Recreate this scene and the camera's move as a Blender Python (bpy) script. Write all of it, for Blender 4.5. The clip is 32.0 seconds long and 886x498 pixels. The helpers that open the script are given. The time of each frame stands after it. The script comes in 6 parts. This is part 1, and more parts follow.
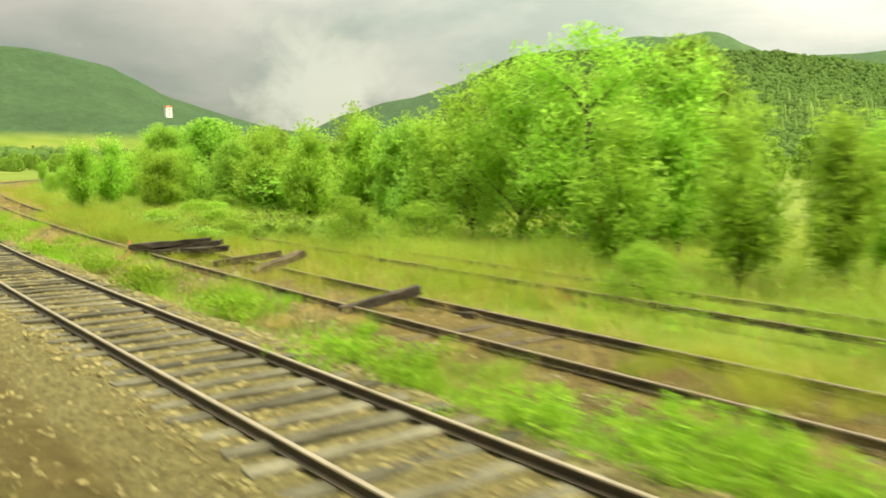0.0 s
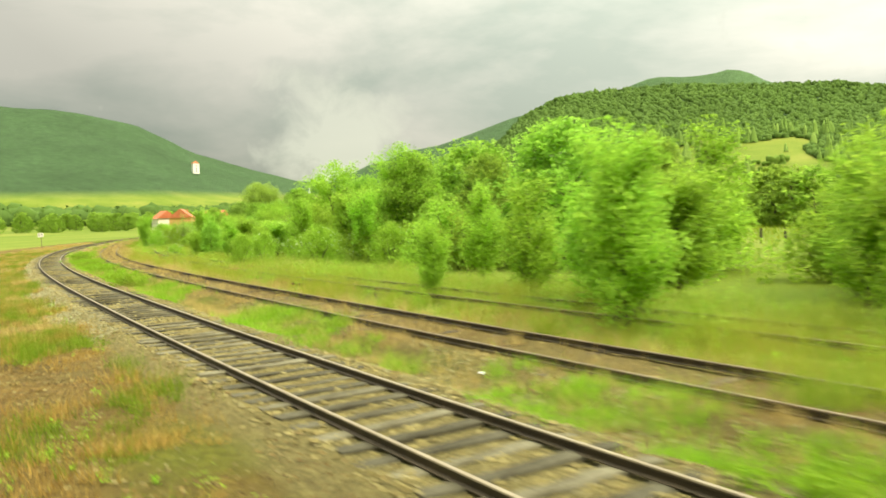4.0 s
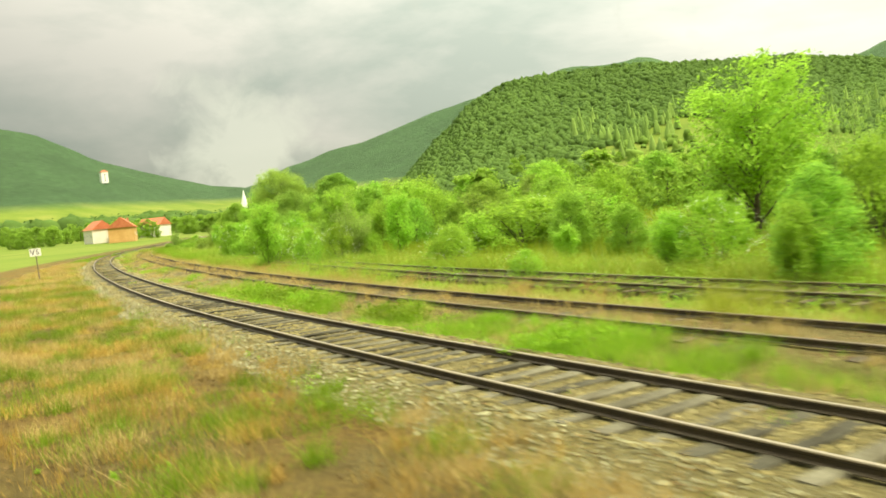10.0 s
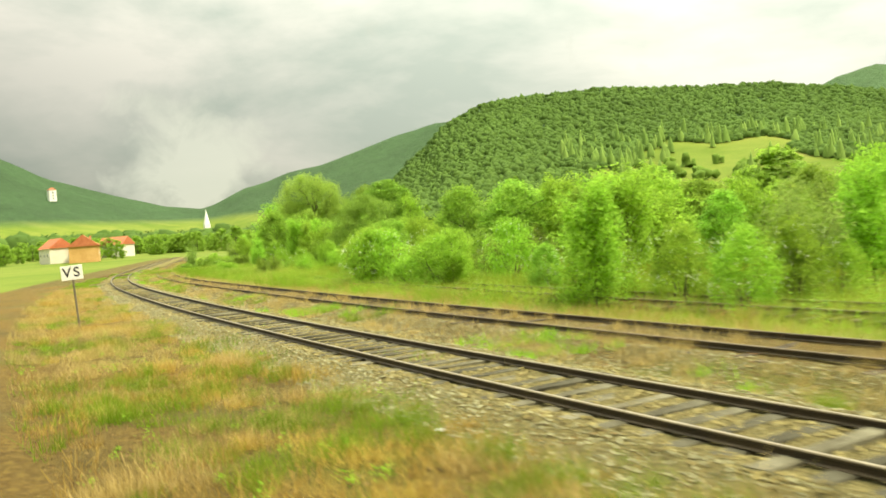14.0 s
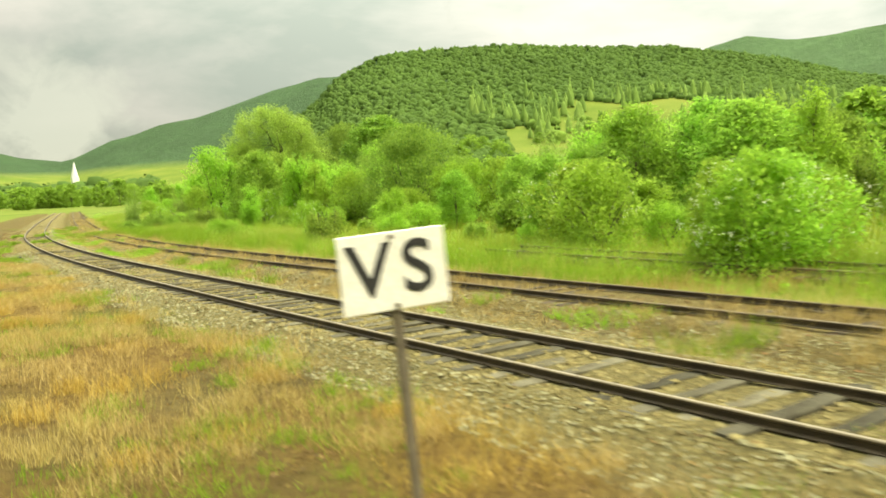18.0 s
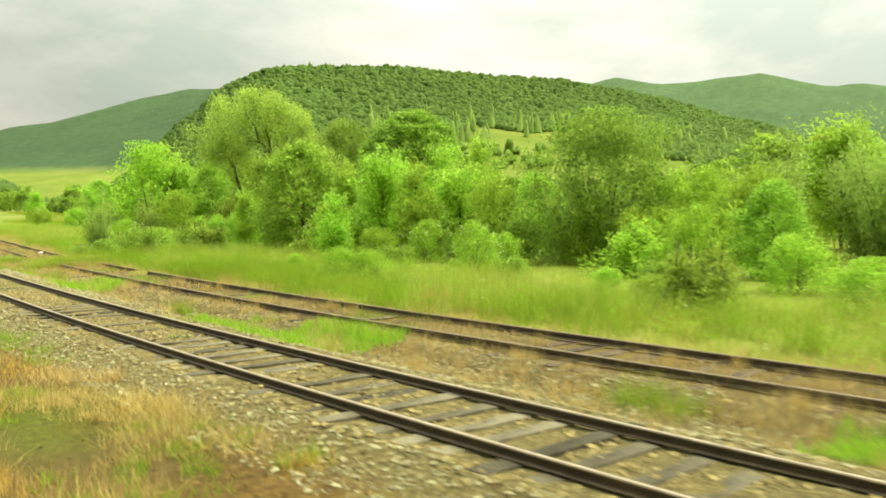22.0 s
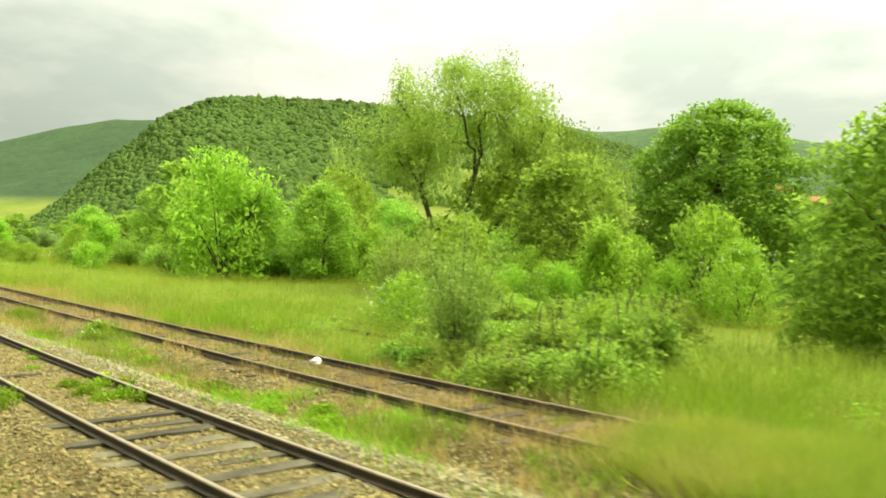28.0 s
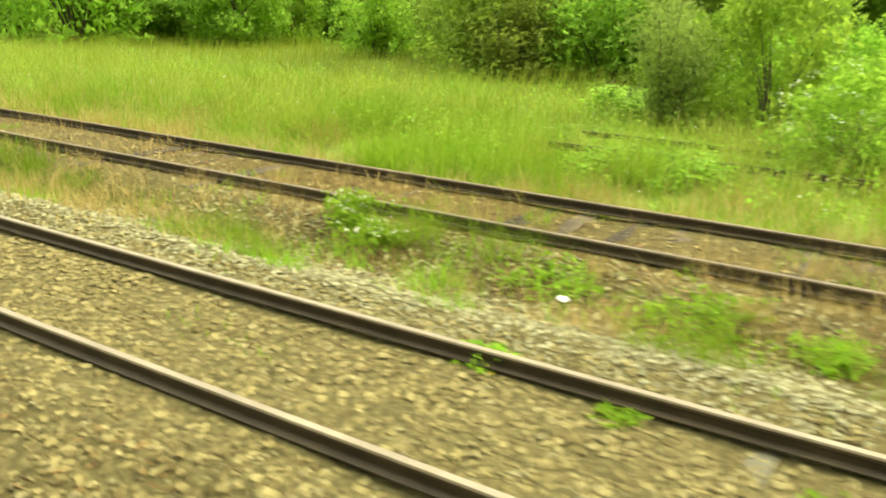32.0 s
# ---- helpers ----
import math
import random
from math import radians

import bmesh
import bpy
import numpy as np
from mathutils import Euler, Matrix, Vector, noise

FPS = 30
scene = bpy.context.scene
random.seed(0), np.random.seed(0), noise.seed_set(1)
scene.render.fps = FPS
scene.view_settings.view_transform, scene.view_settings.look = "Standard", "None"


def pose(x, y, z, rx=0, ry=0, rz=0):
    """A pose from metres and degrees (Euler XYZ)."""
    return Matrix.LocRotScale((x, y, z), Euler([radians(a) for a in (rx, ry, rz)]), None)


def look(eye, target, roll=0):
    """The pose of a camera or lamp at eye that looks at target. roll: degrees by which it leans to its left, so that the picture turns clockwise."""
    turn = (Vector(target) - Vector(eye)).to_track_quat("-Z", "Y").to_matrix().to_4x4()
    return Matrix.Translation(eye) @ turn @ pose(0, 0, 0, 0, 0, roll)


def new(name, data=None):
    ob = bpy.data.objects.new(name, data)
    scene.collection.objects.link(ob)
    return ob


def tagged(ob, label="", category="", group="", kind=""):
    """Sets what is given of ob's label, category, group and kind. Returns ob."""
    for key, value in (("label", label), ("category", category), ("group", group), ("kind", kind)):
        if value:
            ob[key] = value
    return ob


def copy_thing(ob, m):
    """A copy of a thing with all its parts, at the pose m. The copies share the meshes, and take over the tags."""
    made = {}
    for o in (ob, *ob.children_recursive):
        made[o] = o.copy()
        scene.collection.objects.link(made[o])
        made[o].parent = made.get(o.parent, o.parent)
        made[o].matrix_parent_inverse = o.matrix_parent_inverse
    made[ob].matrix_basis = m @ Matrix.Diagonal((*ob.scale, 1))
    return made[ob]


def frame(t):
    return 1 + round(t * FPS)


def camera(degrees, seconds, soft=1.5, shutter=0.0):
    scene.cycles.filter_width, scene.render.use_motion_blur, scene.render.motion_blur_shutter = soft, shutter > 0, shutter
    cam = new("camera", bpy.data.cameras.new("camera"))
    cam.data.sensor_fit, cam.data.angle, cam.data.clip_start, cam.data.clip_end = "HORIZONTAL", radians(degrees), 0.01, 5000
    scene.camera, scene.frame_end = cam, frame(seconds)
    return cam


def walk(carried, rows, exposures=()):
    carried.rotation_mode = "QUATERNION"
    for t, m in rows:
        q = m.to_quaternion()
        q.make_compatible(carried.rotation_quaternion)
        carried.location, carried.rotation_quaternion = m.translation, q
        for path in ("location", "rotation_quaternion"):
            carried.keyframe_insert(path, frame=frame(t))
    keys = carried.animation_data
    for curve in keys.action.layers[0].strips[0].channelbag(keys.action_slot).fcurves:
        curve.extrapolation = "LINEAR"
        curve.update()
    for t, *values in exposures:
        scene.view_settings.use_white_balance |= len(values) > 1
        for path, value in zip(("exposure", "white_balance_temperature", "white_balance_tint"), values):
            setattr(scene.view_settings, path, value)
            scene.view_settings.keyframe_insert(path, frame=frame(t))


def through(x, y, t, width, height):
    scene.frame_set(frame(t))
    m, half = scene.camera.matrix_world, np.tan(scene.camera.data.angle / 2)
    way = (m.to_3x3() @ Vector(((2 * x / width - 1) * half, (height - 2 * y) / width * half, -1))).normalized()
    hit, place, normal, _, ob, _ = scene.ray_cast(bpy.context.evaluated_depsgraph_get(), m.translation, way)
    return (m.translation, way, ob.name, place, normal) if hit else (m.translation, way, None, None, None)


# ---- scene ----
# ------------------------------------------------------------------ line of the railway
# heading of the line (degrees left of +y) against the metres run along it
RUN = [-80.0, 0.0, 20.6, 40.4, 59.2, 77.4, 95.0, 112.1, 128.3, 143.9, 159.19, 173.48, 186.74, 198.9, 210.16, 220.39, 229.5, 237.81, 291.31, 611.31]
HEAD = [36.5, 35.66, 34.92, 33.96, 32.38, 30.57, 28.03, 25.31, 22.19, 19.08, 16.41, 13.87, 11.57, 9.41, 7.81, 6.39, 5.54, 4.89, 4.4, 4.4]
LS = np.arange(-80, 620.01, 0.5)
LH = np.radians(np.interp(LS, RUN, HEAD))
_k = np.ones(25) / 25
LH = np.convolve(np.pad(LH, 12, mode="edge"), _k, "valid")
LX = np.concatenate([[0], np.cumsum(-np.sin((LH[1:] + LH[:-1]) / 2) * 0.5)])
LY = np.concatenate([[0], np.cumsum(np.cos((LH[1:] + LH[:-1]) / 2) * 0.5)])
LX -= np.interp(0, LS, LX)
LY -= np.interp(0, LS, LY)


def at(s, d):
    """The place s metres along the line and d metres to its right (numbers or arrays)."""
    h = np.interp(s, LS, LH)
    return np.interp(s, LS, LX) + np.cos(h) * d, np.interp(s, LS, LY) + np.sin(h) * d


def heading(s):
    return float(np.interp(s, LS, LH))


# distance of the three sidings (their nearer rail) from the line
OFF_S = [-80.0, 0.0, 24.0, 36.0, 48.0, 60.0, 72.0, 84.0, 96.0, 108.0, 120.0, 132.0, 144.0, 155.95, 167.69, 179.25, 190.55, 201.14, 211.45, 221.7, 231.94, 243.31, 291.31, 411.31, 611.31]
OFF_1 = [3.17, 3.31, 3.35, 3.76, 4.43, 5.09, 5.7, 6.13, 6.44, 6.68, 6.9, 7.09, 7.23, 7.18, 6.9, 6.51, 5.91, 5.17, 4.55, 3.98, 3.44, 3.09, 2.72, 2.62, 2.62]
OFF_2 = [7.0, 7.35, 7.86, 8.4, 8.94, 9.56, 10.18, 10.62, 10.96, 11.26, 11.61, 11.92, 12.08, 12.03, 11.76, 11.3, 10.53, 9.55, 8.82, 8.29, 7.78, 7.62, 7.28, 7.18, 7.18]
OFF_3 = [11.4, 11.9, 12.85, 13.3, 13.8, 14.25, 14.7, 15.2, 15.6, 16.1, 16.6, 17.1, 17.4, 17.6, 17.7, 17.7, 17.6, 17.4, 17.1, 16.7, 16.3, 16.0, 15.5, 15, 15]
fine = np.arange(-80, 620.1, 2)


def eased(v):
    k = np.ones(9) / 9
    return np.convolve(np.pad(np.interp(fine, OFF_S, v), 4, mode="edge"), k, "valid")


E1, E2, E3 = eased(OFF_1), eased(OFF_2), eased(OFF_3)


def off(track, s):
    return np.interp(s, fine, (E1, E2, E3)[track - 1])


# ------------------------------------------------------------------ camera
EYE = 2.42
cam = camera(56.95, 32.0, soft=1.7, shutter=0.45)


def aim(s, yaw, pitch, roll):
    x, y = at(s, 0.0)
    return pose(float(x), float(y), EYE, 90 + pitch, 0, yaw) @ pose(0, 0, 0, 0, 0, roll)


WALK = [
    (0, -0, -3.08, -5.71, -0.27), (0.5, 5.43, -3.39, -5.52, -0.54), (1, 10.84, -3.5, -5.2, -1.07),
    (1.5, 16.24, -2.7, -2.41, -1.9), (2, 21.61, -2.83, -2.37, -1.52), (2.5, 26.96, -2.16, -2.72, -2.01),
    (3, 32.27, -1.97, -2.88, -2.08), (3.5, 37.55, -1.36, -2.72, -2.42), (4, 42.76, -1.83, -2.35, -2.17),
    (4.5, 47.92, -1.59, -2.07, -2.91), (6.5, 67.8, -4.49, -2.44, -2.84), (7, 72.59, -5.2, -2.58, -3.33),
    (7.5, 77.32, -5.77, -2.71, -3.29), (8, 81.98, -6.4, -2.8, -3.62), (8.5, 86.57, -6.94, -2.85, -3.81),
    (9, 91.08, -7.37, -3.02, -3.99), (9.5, 95.51, -7.52, -2.92, -4.94), (10, 99.85, -7.78, -2.86, -5.08),
    (10.5, 104.12, -7.98, -2.72, -5.53), (11, 108.31, -8.31, -2.47, -4.99), (11.5, 112.42, -8.6, -2.23, -5.3),
    (12, 116.45, -8.95, -1.85, -4.87), (12.5, 120.43, -9.49, -1.55, -4.66), (13, 124.35, -10.13, -1.45, -4.4),
    (13.5, 128.22, -10.76, -1.25, -4.61), (14, 132.05, -11.26, -1.33, -4.2), (14.5, 135.83, -11.88, -1.68, -3.79),
    (16.5, 150.64, -16.19, -3.82, -3.04), (17, 154.33, -17.02, -4, -3.19), (17.5, 158, -18.11, -4.28, -3.07),
    (18, 161.65, -19.76, -4.67, -3.25), (18.5, 165.26, -21.23, -4.48, -2.62), (19, 168.83, -21.99, -4.17, -2.78),
    (19.5, 172.35, -22.76, -3.75, -1.64), (20, 175.82, -23.54, -3.7, -1.88), (20.5, 179.22, -24.79, -3.32, -2.05),
    (21, 182.57, -26.42, -3.24, -1.47), (21.5, 185.86, -27.76, -3.2, -1.17), (22, 189.1, -29.25, -3.26, -0.56),
    (22.5, 192.31, -30.47, -3, -0.15), (23, 195.47, -31.67, -2.8, 0.01), (23.5, 198.59, -32.75, -2.62, -0.36),
    (24, 201.65, -33.74, -2.37, -0.21), (24.5, 204.64, -34.58, -2.11, 0.05), (25, 207.56, -34.26, -1.89, -0.21),
    (25.5, 210.38, -32.44, -1.48, -0.15), (26, 213.12, -32.86, -1.15, 0.47), (26.5, 215.76, -33.14, -0.93, 0.41),
    (28.5, 225.6, -35.12, -0.31, 0.68), (29, 227.91, -36.05, -0.96, 0.12), (29.5, 230.16, -38.24, -5.82, -0.2),
    (30, 232.36, -41.45, -10.66, -0.27), (30.5, 234.5, -45.25, -14.12, 0.02), (31, 236.59, -48.44, -16.68, 0.54),
    (31.5, 238.62, -50.92, -17.05, 0.6), (32, 240.6, -52.13, -17.47, 1.08),
]
walk(cam, [(t, aim(*row)) for t, *row in WALK],
     exposures=[(0, 0.11, 8600, 0), (28.5, 0.11, 8600, 0), (30.5, 0.24, 8600, 0), (32, 0.24, 8600, 0)])

# ------------------------------------------------------------------ sky and sun
SUN_AZ, SUN_EL = radians(-132), radians(52)     # behind the right shoulder, veiled by cloud
THIN_AZ, THIN_EL = radians(-62), radians(52)    # where the cloud is thinnest
sun_way = Vector((-math.sin(SUN_AZ) * math.cos(SUN_EL), math.cos(SUN_AZ) * math.cos(SUN_EL), math.sin(SUN_EL)))
thin_way = Vector((-math.sin(THIN_AZ) * math.cos(THIN_EL), math.cos(THIN_AZ) * math.cos(THIN_EL), math.sin(THIN_EL)))
world = bpy.data.worlds.new("overcast_sky")
scene.world = world
world.use_nodes = True
wn, wl = world.node_tree.nodes, world.node_tree.links
wn.clear()


def wnode(kind, **kw):
    n = wn.new(kind)
    for k, v in kw.items():
        n.inputs[k].default_value = v
    return n


w_out = wn.new("ShaderNodeOutputWorld")
w_bg = wnode("ShaderNodeBackground", Strength=1.0)
w_sky = wn.new("ShaderNodeTexSky")
w_sky.sky_type, w_sky.sun_disc = "NISHITA", False
w_sky.sun_elevation, w_sky.sun_rotation = SUN_EL, -SUN_AZ
w_dim = wn.new("ShaderNodeVectorMath")
w_dim.operation = "SCALE"
w_dim.inputs["Scale"].default_value = 0.1
wl.new(w_sky.outputs[0], w_dim.inputs[0])
w_co = wn.new("ShaderNodeTexCoord")
w_map = wn.new("ShaderNodeMapping")
w_map.inputs["Scale"].default_value = (1, 1, 2.6)
w_map.inputs["Location"].default_value = (0.35, 0.1, 0.2)
wl.new(w_co.outputs["Generated"], w_map.inputs[0])
w_noise = wnode("ShaderNodeTexNoise", Scale=2.3, Detail=7.0, Roughness=0.55, Distortion=0.25)
wl.new(w_map.outputs[0], w_noise.inputs["Vector"])
w_dot = wn.new("ShaderNodeVectorMath")
w_dot.operation = "DOT_PRODUCT"
w_dot.inputs[1].default_value = thin_way
wl.new(w_co.outputs["Generated"], w_dot.inputs[0])
w_ramp = wn.new("ShaderNodeMapRange")
w_ramp.inputs["From Min"].default_value, w_ramp.inputs["From Max"].default_value = 0.2, 0.95
w_ramp.inputs["To Min"].default_value, w_ramp.inputs["To Max"].default_value = 0.44, 1.26
wl.new(w_dot.outputs["Value"], w_ramp.inputs["Value"])
w_tone = wn.new("ShaderNodeValToRGB")
w_tone.color_ramp.elements[0].position, w_tone.color_ramp.elements[0].color = 0.40, (0.60, 0.71, 0.76, 1)
w_tone.color_ramp.elements[1].position, w_tone.color_ramp.elements[1].color = 0.60, (1.0, 1.03, 1.13, 1)
wl.new(w_noise.outputs["Fac"], w_tone.inputs[0])
w_sep = wn.new("ShaderNodeSeparateXYZ")
wl.new(w_co.outputs["Generated"], w_sep.inputs[0])
w_up = wn.new("ShaderNodeMath")
w_up.operation, w_up.use_clamp = "MULTIPLY", True
wl.new(w_sep.outputs["Z"], w_up.inputs[0])
wl.new(w_sep.outputs["Z"], w_up.inputs[1])
w_zen = wn.new("ShaderNodeMapRange")        # an overcast sky is brightest overhead
w_zen.inputs["To Min"].default_value, w_zen.inputs["To Max"].default_value = 1.0, 7.0
wl.new(w_up.outputs[0], w_zen.inputs["Value"])
w_both = wn.new("ShaderNodeMath")
w_both.operation = "MULTIPLY"
wl.new(w_ramp.outputs[0], w_both.inputs[0])
wl.new(w_zen.outputs[0], w_both.inputs[1])
w_mul = wn.new("ShaderNodeVectorMath")
w_mul.operation = "SCALE"
wl.new(w_tone.outputs[0], w_mul.inputs[0])
wl.new(w_both.outputs[0], w_mul.inputs["Scale"])
w_mix = wn.new("ShaderNodeMix")
w_mix.data_type = "RGBA"
w_mix.inputs["Factor"].default_value = 0.88
wl.new(w_dim.outputs[0], w_mix.inputs["A"])
# one bright cumulus low over the gap between the hills
cumulus = Vector((-math.sin(radians(5.2)), math.cos(radians(5.2)), math.tan(radians(5.2)))).normalized()
w_cd = wn.new("ShaderNodeVectorMath")
w_cd.operation = "DOT_PRODUCT"
w_cd.inputs[1].default_value = cumulus
w_cn = wn.new("ShaderNodeVectorMath")
w_cn.operation = "NORMALIZE"
wl.new(w_co.outputs["Generated"], w_cn.inputs[0])
wl.new(w_cn.outputs[0], w_cd.inputs[0])
w_cm = wn.new("ShaderNodeMapRange")
w_cm.inputs["From Min"].default_value, w_cm.inputs["From Max"].default_value = math.cos(radians(6.5)), math.cos(radians(0.5))
wl.new(w_cd.outputs["Value"], w_cm.inputs["Value"])
w_cf = wnode("ShaderNodeTexNoise", Scale=16.0, Detail=6.0, Roughness=0.55, Distortion=0.4)
wl.new(w_co.outputs["Generated"], w_cf.inputs["Vector"])
w_ca = wn.new("ShaderNodeMath")
w_ca.operation = "MULTIPLY_ADD"
w_ca.inputs[1].default_value = 0.42
wl.new(w_cm.outputs[0], w_ca.inputs[0])
wl.new(w_cf.outputs["Fac"], w_ca.inputs[2])
w_ce = wn.new("ShaderNodeMapRange")
w_ce.inputs["From Min"].default_value, w_ce.inputs["From Max"].default_value = 0.63, 0.9
w_ce.inputs["To Max"].default_value = 0.8
wl.new(w_ca.outputs[0], w_ce.inputs["Value"])
w_cu = wn.new("ShaderNodeMix")
w_cu.data_type = "RGBA"
w_cu.inputs["B"].default_value = (0.74, 0.80, 0.83, 1)
wl.new(w_ce.outputs[0], w_cu.inputs["Factor"])
wl.new(w_mul.outputs[0], w_cu.inputs["A"])
wl.new(w_cu.outputs["Result"], w_mix.inputs["B"])
wl.new(w_mix.outputs["Result"], w_bg.inputs[0])
wl.new(w_bg.outputs[0], w_out.inputs[0])

sun = new("sun", bpy.data.lights.new("sun", "SUN"))
sun.data.energy, sun.data.angle, sun.data.color = 3.5, radians(16), (1.0, 0.95, 0.84)
sun.matrix_world = look(sun_way * 50, (0, 0, 0))

# ------------------------------------------------------------------ materials


class Mat:
    """A node material with short ways to make and join nodes."""

    def __init__(self, name, rough=0.8, metal=0.0, spec=0.3):
        self.m = bpy.data.materials.new(name)
        self.m.use_nodes = True
        self.t = self.m.node_tree
        self.b = self.t.nodes["Principled BSDF"]
        self.out = self.t.nodes["Material Output"]
        self.b.inputs["Roughness"].default_value = rough
        self.b.inputs["Metallic"].default_value = metal
        self.b.inputs["Specular IOR Level"].default_value = spec
        self.co = self.t.nodes.new("ShaderNodeTexCoord").outputs["Object"]

    def node(self, kind, **kw):
        n = self.t.nodes.new(kind)
        for k, v in kw.items():
            n.inputs[k].default_value = v
        return n

    def link(self, a, b):
        self.t.links.new(a, b)

    def noise(self, scale, detail=4.0, rough=0.6, vec=None):
        n = self.node("ShaderNodeTexNoise", Scale=scale, Detail=detail, Roughness=rough)
        self.link(vec or self.co, n.inputs["Vector"])
        return n.outputs["Fac"]

    def ramp(self, fac, *stops):
        n = self.node("ShaderNodeValToRGB")
        e = n.color_ramp.elements
        while len(e) < len(stops):
            e.new(0.5)
        for q, (p, c) in zip(e, stops):
            q.position, q.color = p, (*c, 1)
        self.link(fac, n.inputs[0])
        return n.outputs[0]

    def mix(self, fac, a, b):
        n = self.node("ShaderNodeMix")
        n.data_type = "RGBA"
        for s, v in (("Factor", fac), ("A", a), ("B", b)):
            if isinstance(v, (int, float)):
                n.inputs[s].default_value = v
            elif isinstance(v, tuple):
                n.inputs[s].default_value = (*v, 1)
            else:
                self.link(v, n.inputs[s])
        return n.outputs["Result"]

    def scale(self, col, fac, lo, hi):
        """The colour made lighter or darker from lo to hi by a factor of 0 to 1."""
        r = self.node("ShaderNodeMapRange")
        r.inputs["To Min"].default_value, r.inputs["To Max"].default_value = lo, hi
        self.link(fac, r.inputs["Value"])
        n = self.node("ShaderNodeVectorMath")
        n.operation = "SCALE"
        if isinstance(col, tuple):
            n.inputs[0].default_value = col
        else:
            self.link(col, n.inputs[0])
        self.link(r.outputs[0], n.inputs["Scale"])
        return n.outputs[0]

    def random(self, of="object"):
        if of == "object":
            return self.node("ShaderNodeObjectInfo").outputs["Random"]
        return self.node("ShaderNodeNewGeometry").outputs["Random Per Island"]

    def bump(self, fac, strength=0.5, distance=0.02):
        n = self.node("ShaderNodeBump", Strength=strength, Distance=distance)
        self.link(fac, n.inputs["Height"])
        self.link(n.outputs[0], self.b.inputs["Normal"])

    def color(self, c):
        if isinstance(c, tuple):
            self.b.inputs["Base Color"].default_value = (*c, 1)
        else:
            self.link(c, self.b.inputs["Base Color"])
        return self


def leafy(name, dark, light, through=0.45, own=0.35, rough=0.6, pale=None, patchy=0.0):
    """Leaves that let some light through; the tone shifts from leaf to leaf and from plant to plant."""
    m = Mat(name, rough, spec=0.1)
    stops = [(0.0, dark), (1.0, light)] if pale is None else [(0.0, dark), (0.6, light), (1.0, pale)]
    c = m.ramp(m.random("island"), *stops)
    c = m.scale(c, m.random(), 1 - own, 1 + own)
    c = m.scale(c, m.noise(0.35, 3), 0.75, 1.3)
    if patchy:                              # paler and yellower stretches a few metres wide
        c = m.mix(m.scale((1.0, 1.0, 1.0), m.ramp(m.noise(0.3, 4), (0.42, (0, 0, 0)), (0.62, (1, 1, 1))), 0.0, patchy), c, (0.42, 0.40, 0.05))
    hue = m.node("ShaderNodeHueSaturation", Saturation=0.95)
    shift = m.node("ShaderNodeMapRange")
    shift.inputs["To Min"].default_value, shift.inputs["To Max"].default_value = 0.483, 0.508
    m.link(m.random(), shift.inputs["Value"])
    m.link(shift.outputs[0], hue.inputs["Hue"])
    m.link(c, hue.inputs["Color"])
    c = hue.outputs[0]
    m.color(c)
    tr = m.node("ShaderNodeBsdfTranslucent")
    m.link(c, tr.inputs[0])
    mx = m.node("ShaderNodeMixShader", Fac=through)
    m.link(m.b.outputs[0], mx.inputs[1])
    m.link(tr.outputs[0], mx.inputs[2])
    m.link(mx.outputs[0], m.out.inputs[0])
    return m.m


def grainy(name, a, b, scale=6, rough=0.85, bump=0.4, dist=0.02, fine_scale=40, spec=0.3, metal=0.0, own=0.0):
    m = Mat(name, rough, metal, spec)
    c = m.ramp(m.noise(scale), (0.3, a), (0.7, b))
    c = m.scale(c, m.noise(fine_scale), 0.7, 1.3)
    if own:
        c = m.scale(c, m.random(), 1 - own, 1 + own)
    m.color(c)
    m.bump(m.noise(fine_scale), bump, dist)
    return m.m


M_ASH = leafy("fresh_leaves", (0.19, 0.38, 0.03), (0.37, 0.62, 0.06), through=0.6, own=0.15)
M_DENSE = leafy("dark_leaves", (0.15, 0.305, 0.034), (0.31, 0.52, 0.055), through=0.65, own=0.22)
M_ROUND = leafy("maple_leaves", (0.112, 0.242, 0.029), (0.283, 0.472, 0.047), own=0.1)
M_WILLOW = leafy("willow_leaves", (0.209, 0.313, 0.047), (0.382, 0.517, 0.078), own=0.15)
M_GREY = leafy("greyish_leaves", (0.18, 0.295, 0.048), (0.32, 0.44, 0.085), through=0.5, own=0.15)
M_BUSH = leafy("bush_leaves", (0.175, 0.34, 0.028), (0.34, 0.55, 0.05), through=0.6, own=0.2)
M_OLIVE = leafy("olive_leaves", (0.12, 0.205, 0.026), (0.245, 0.36, 0.044), through=0.55, own=0.15)
M_BRAMBLE = leafy("bramble_leaves", (0.140, 0.282, 0.032), (0.336, 0.514, 0.056), own=0.2)
M_BLOSSOM = leafy("white_blossom", (0.55, 0.58, 0.38), (0.8, 0.8, 0.62), own=0.1, through=0.2)
M_YELLOW = leafy("yellow_flowers", (0.7, 0.55, 0.02), (0.85, 0.72, 0.05), own=0.1, through=0.2)
M_GRASS = leafy("tall_grass", (0.136, 0.254, 0.010), (0.226, 0.338, 0.019), through=0.5, own=0.05, pale=(0.348, 0.376, 0.075), patchy=0.42)
M_MEADOW = leafy("meadow_grass", (0.12, 0.24, 0.008), (0.264, 0.352, 0.02), through=0.3, own=0.05, pale=(0.33, 0.38, 0.05))
M_WEED = leafy("low_weeds", (0.132, 0.282, 0.011), (0.246, 0.414, 0.019), through=0.5)
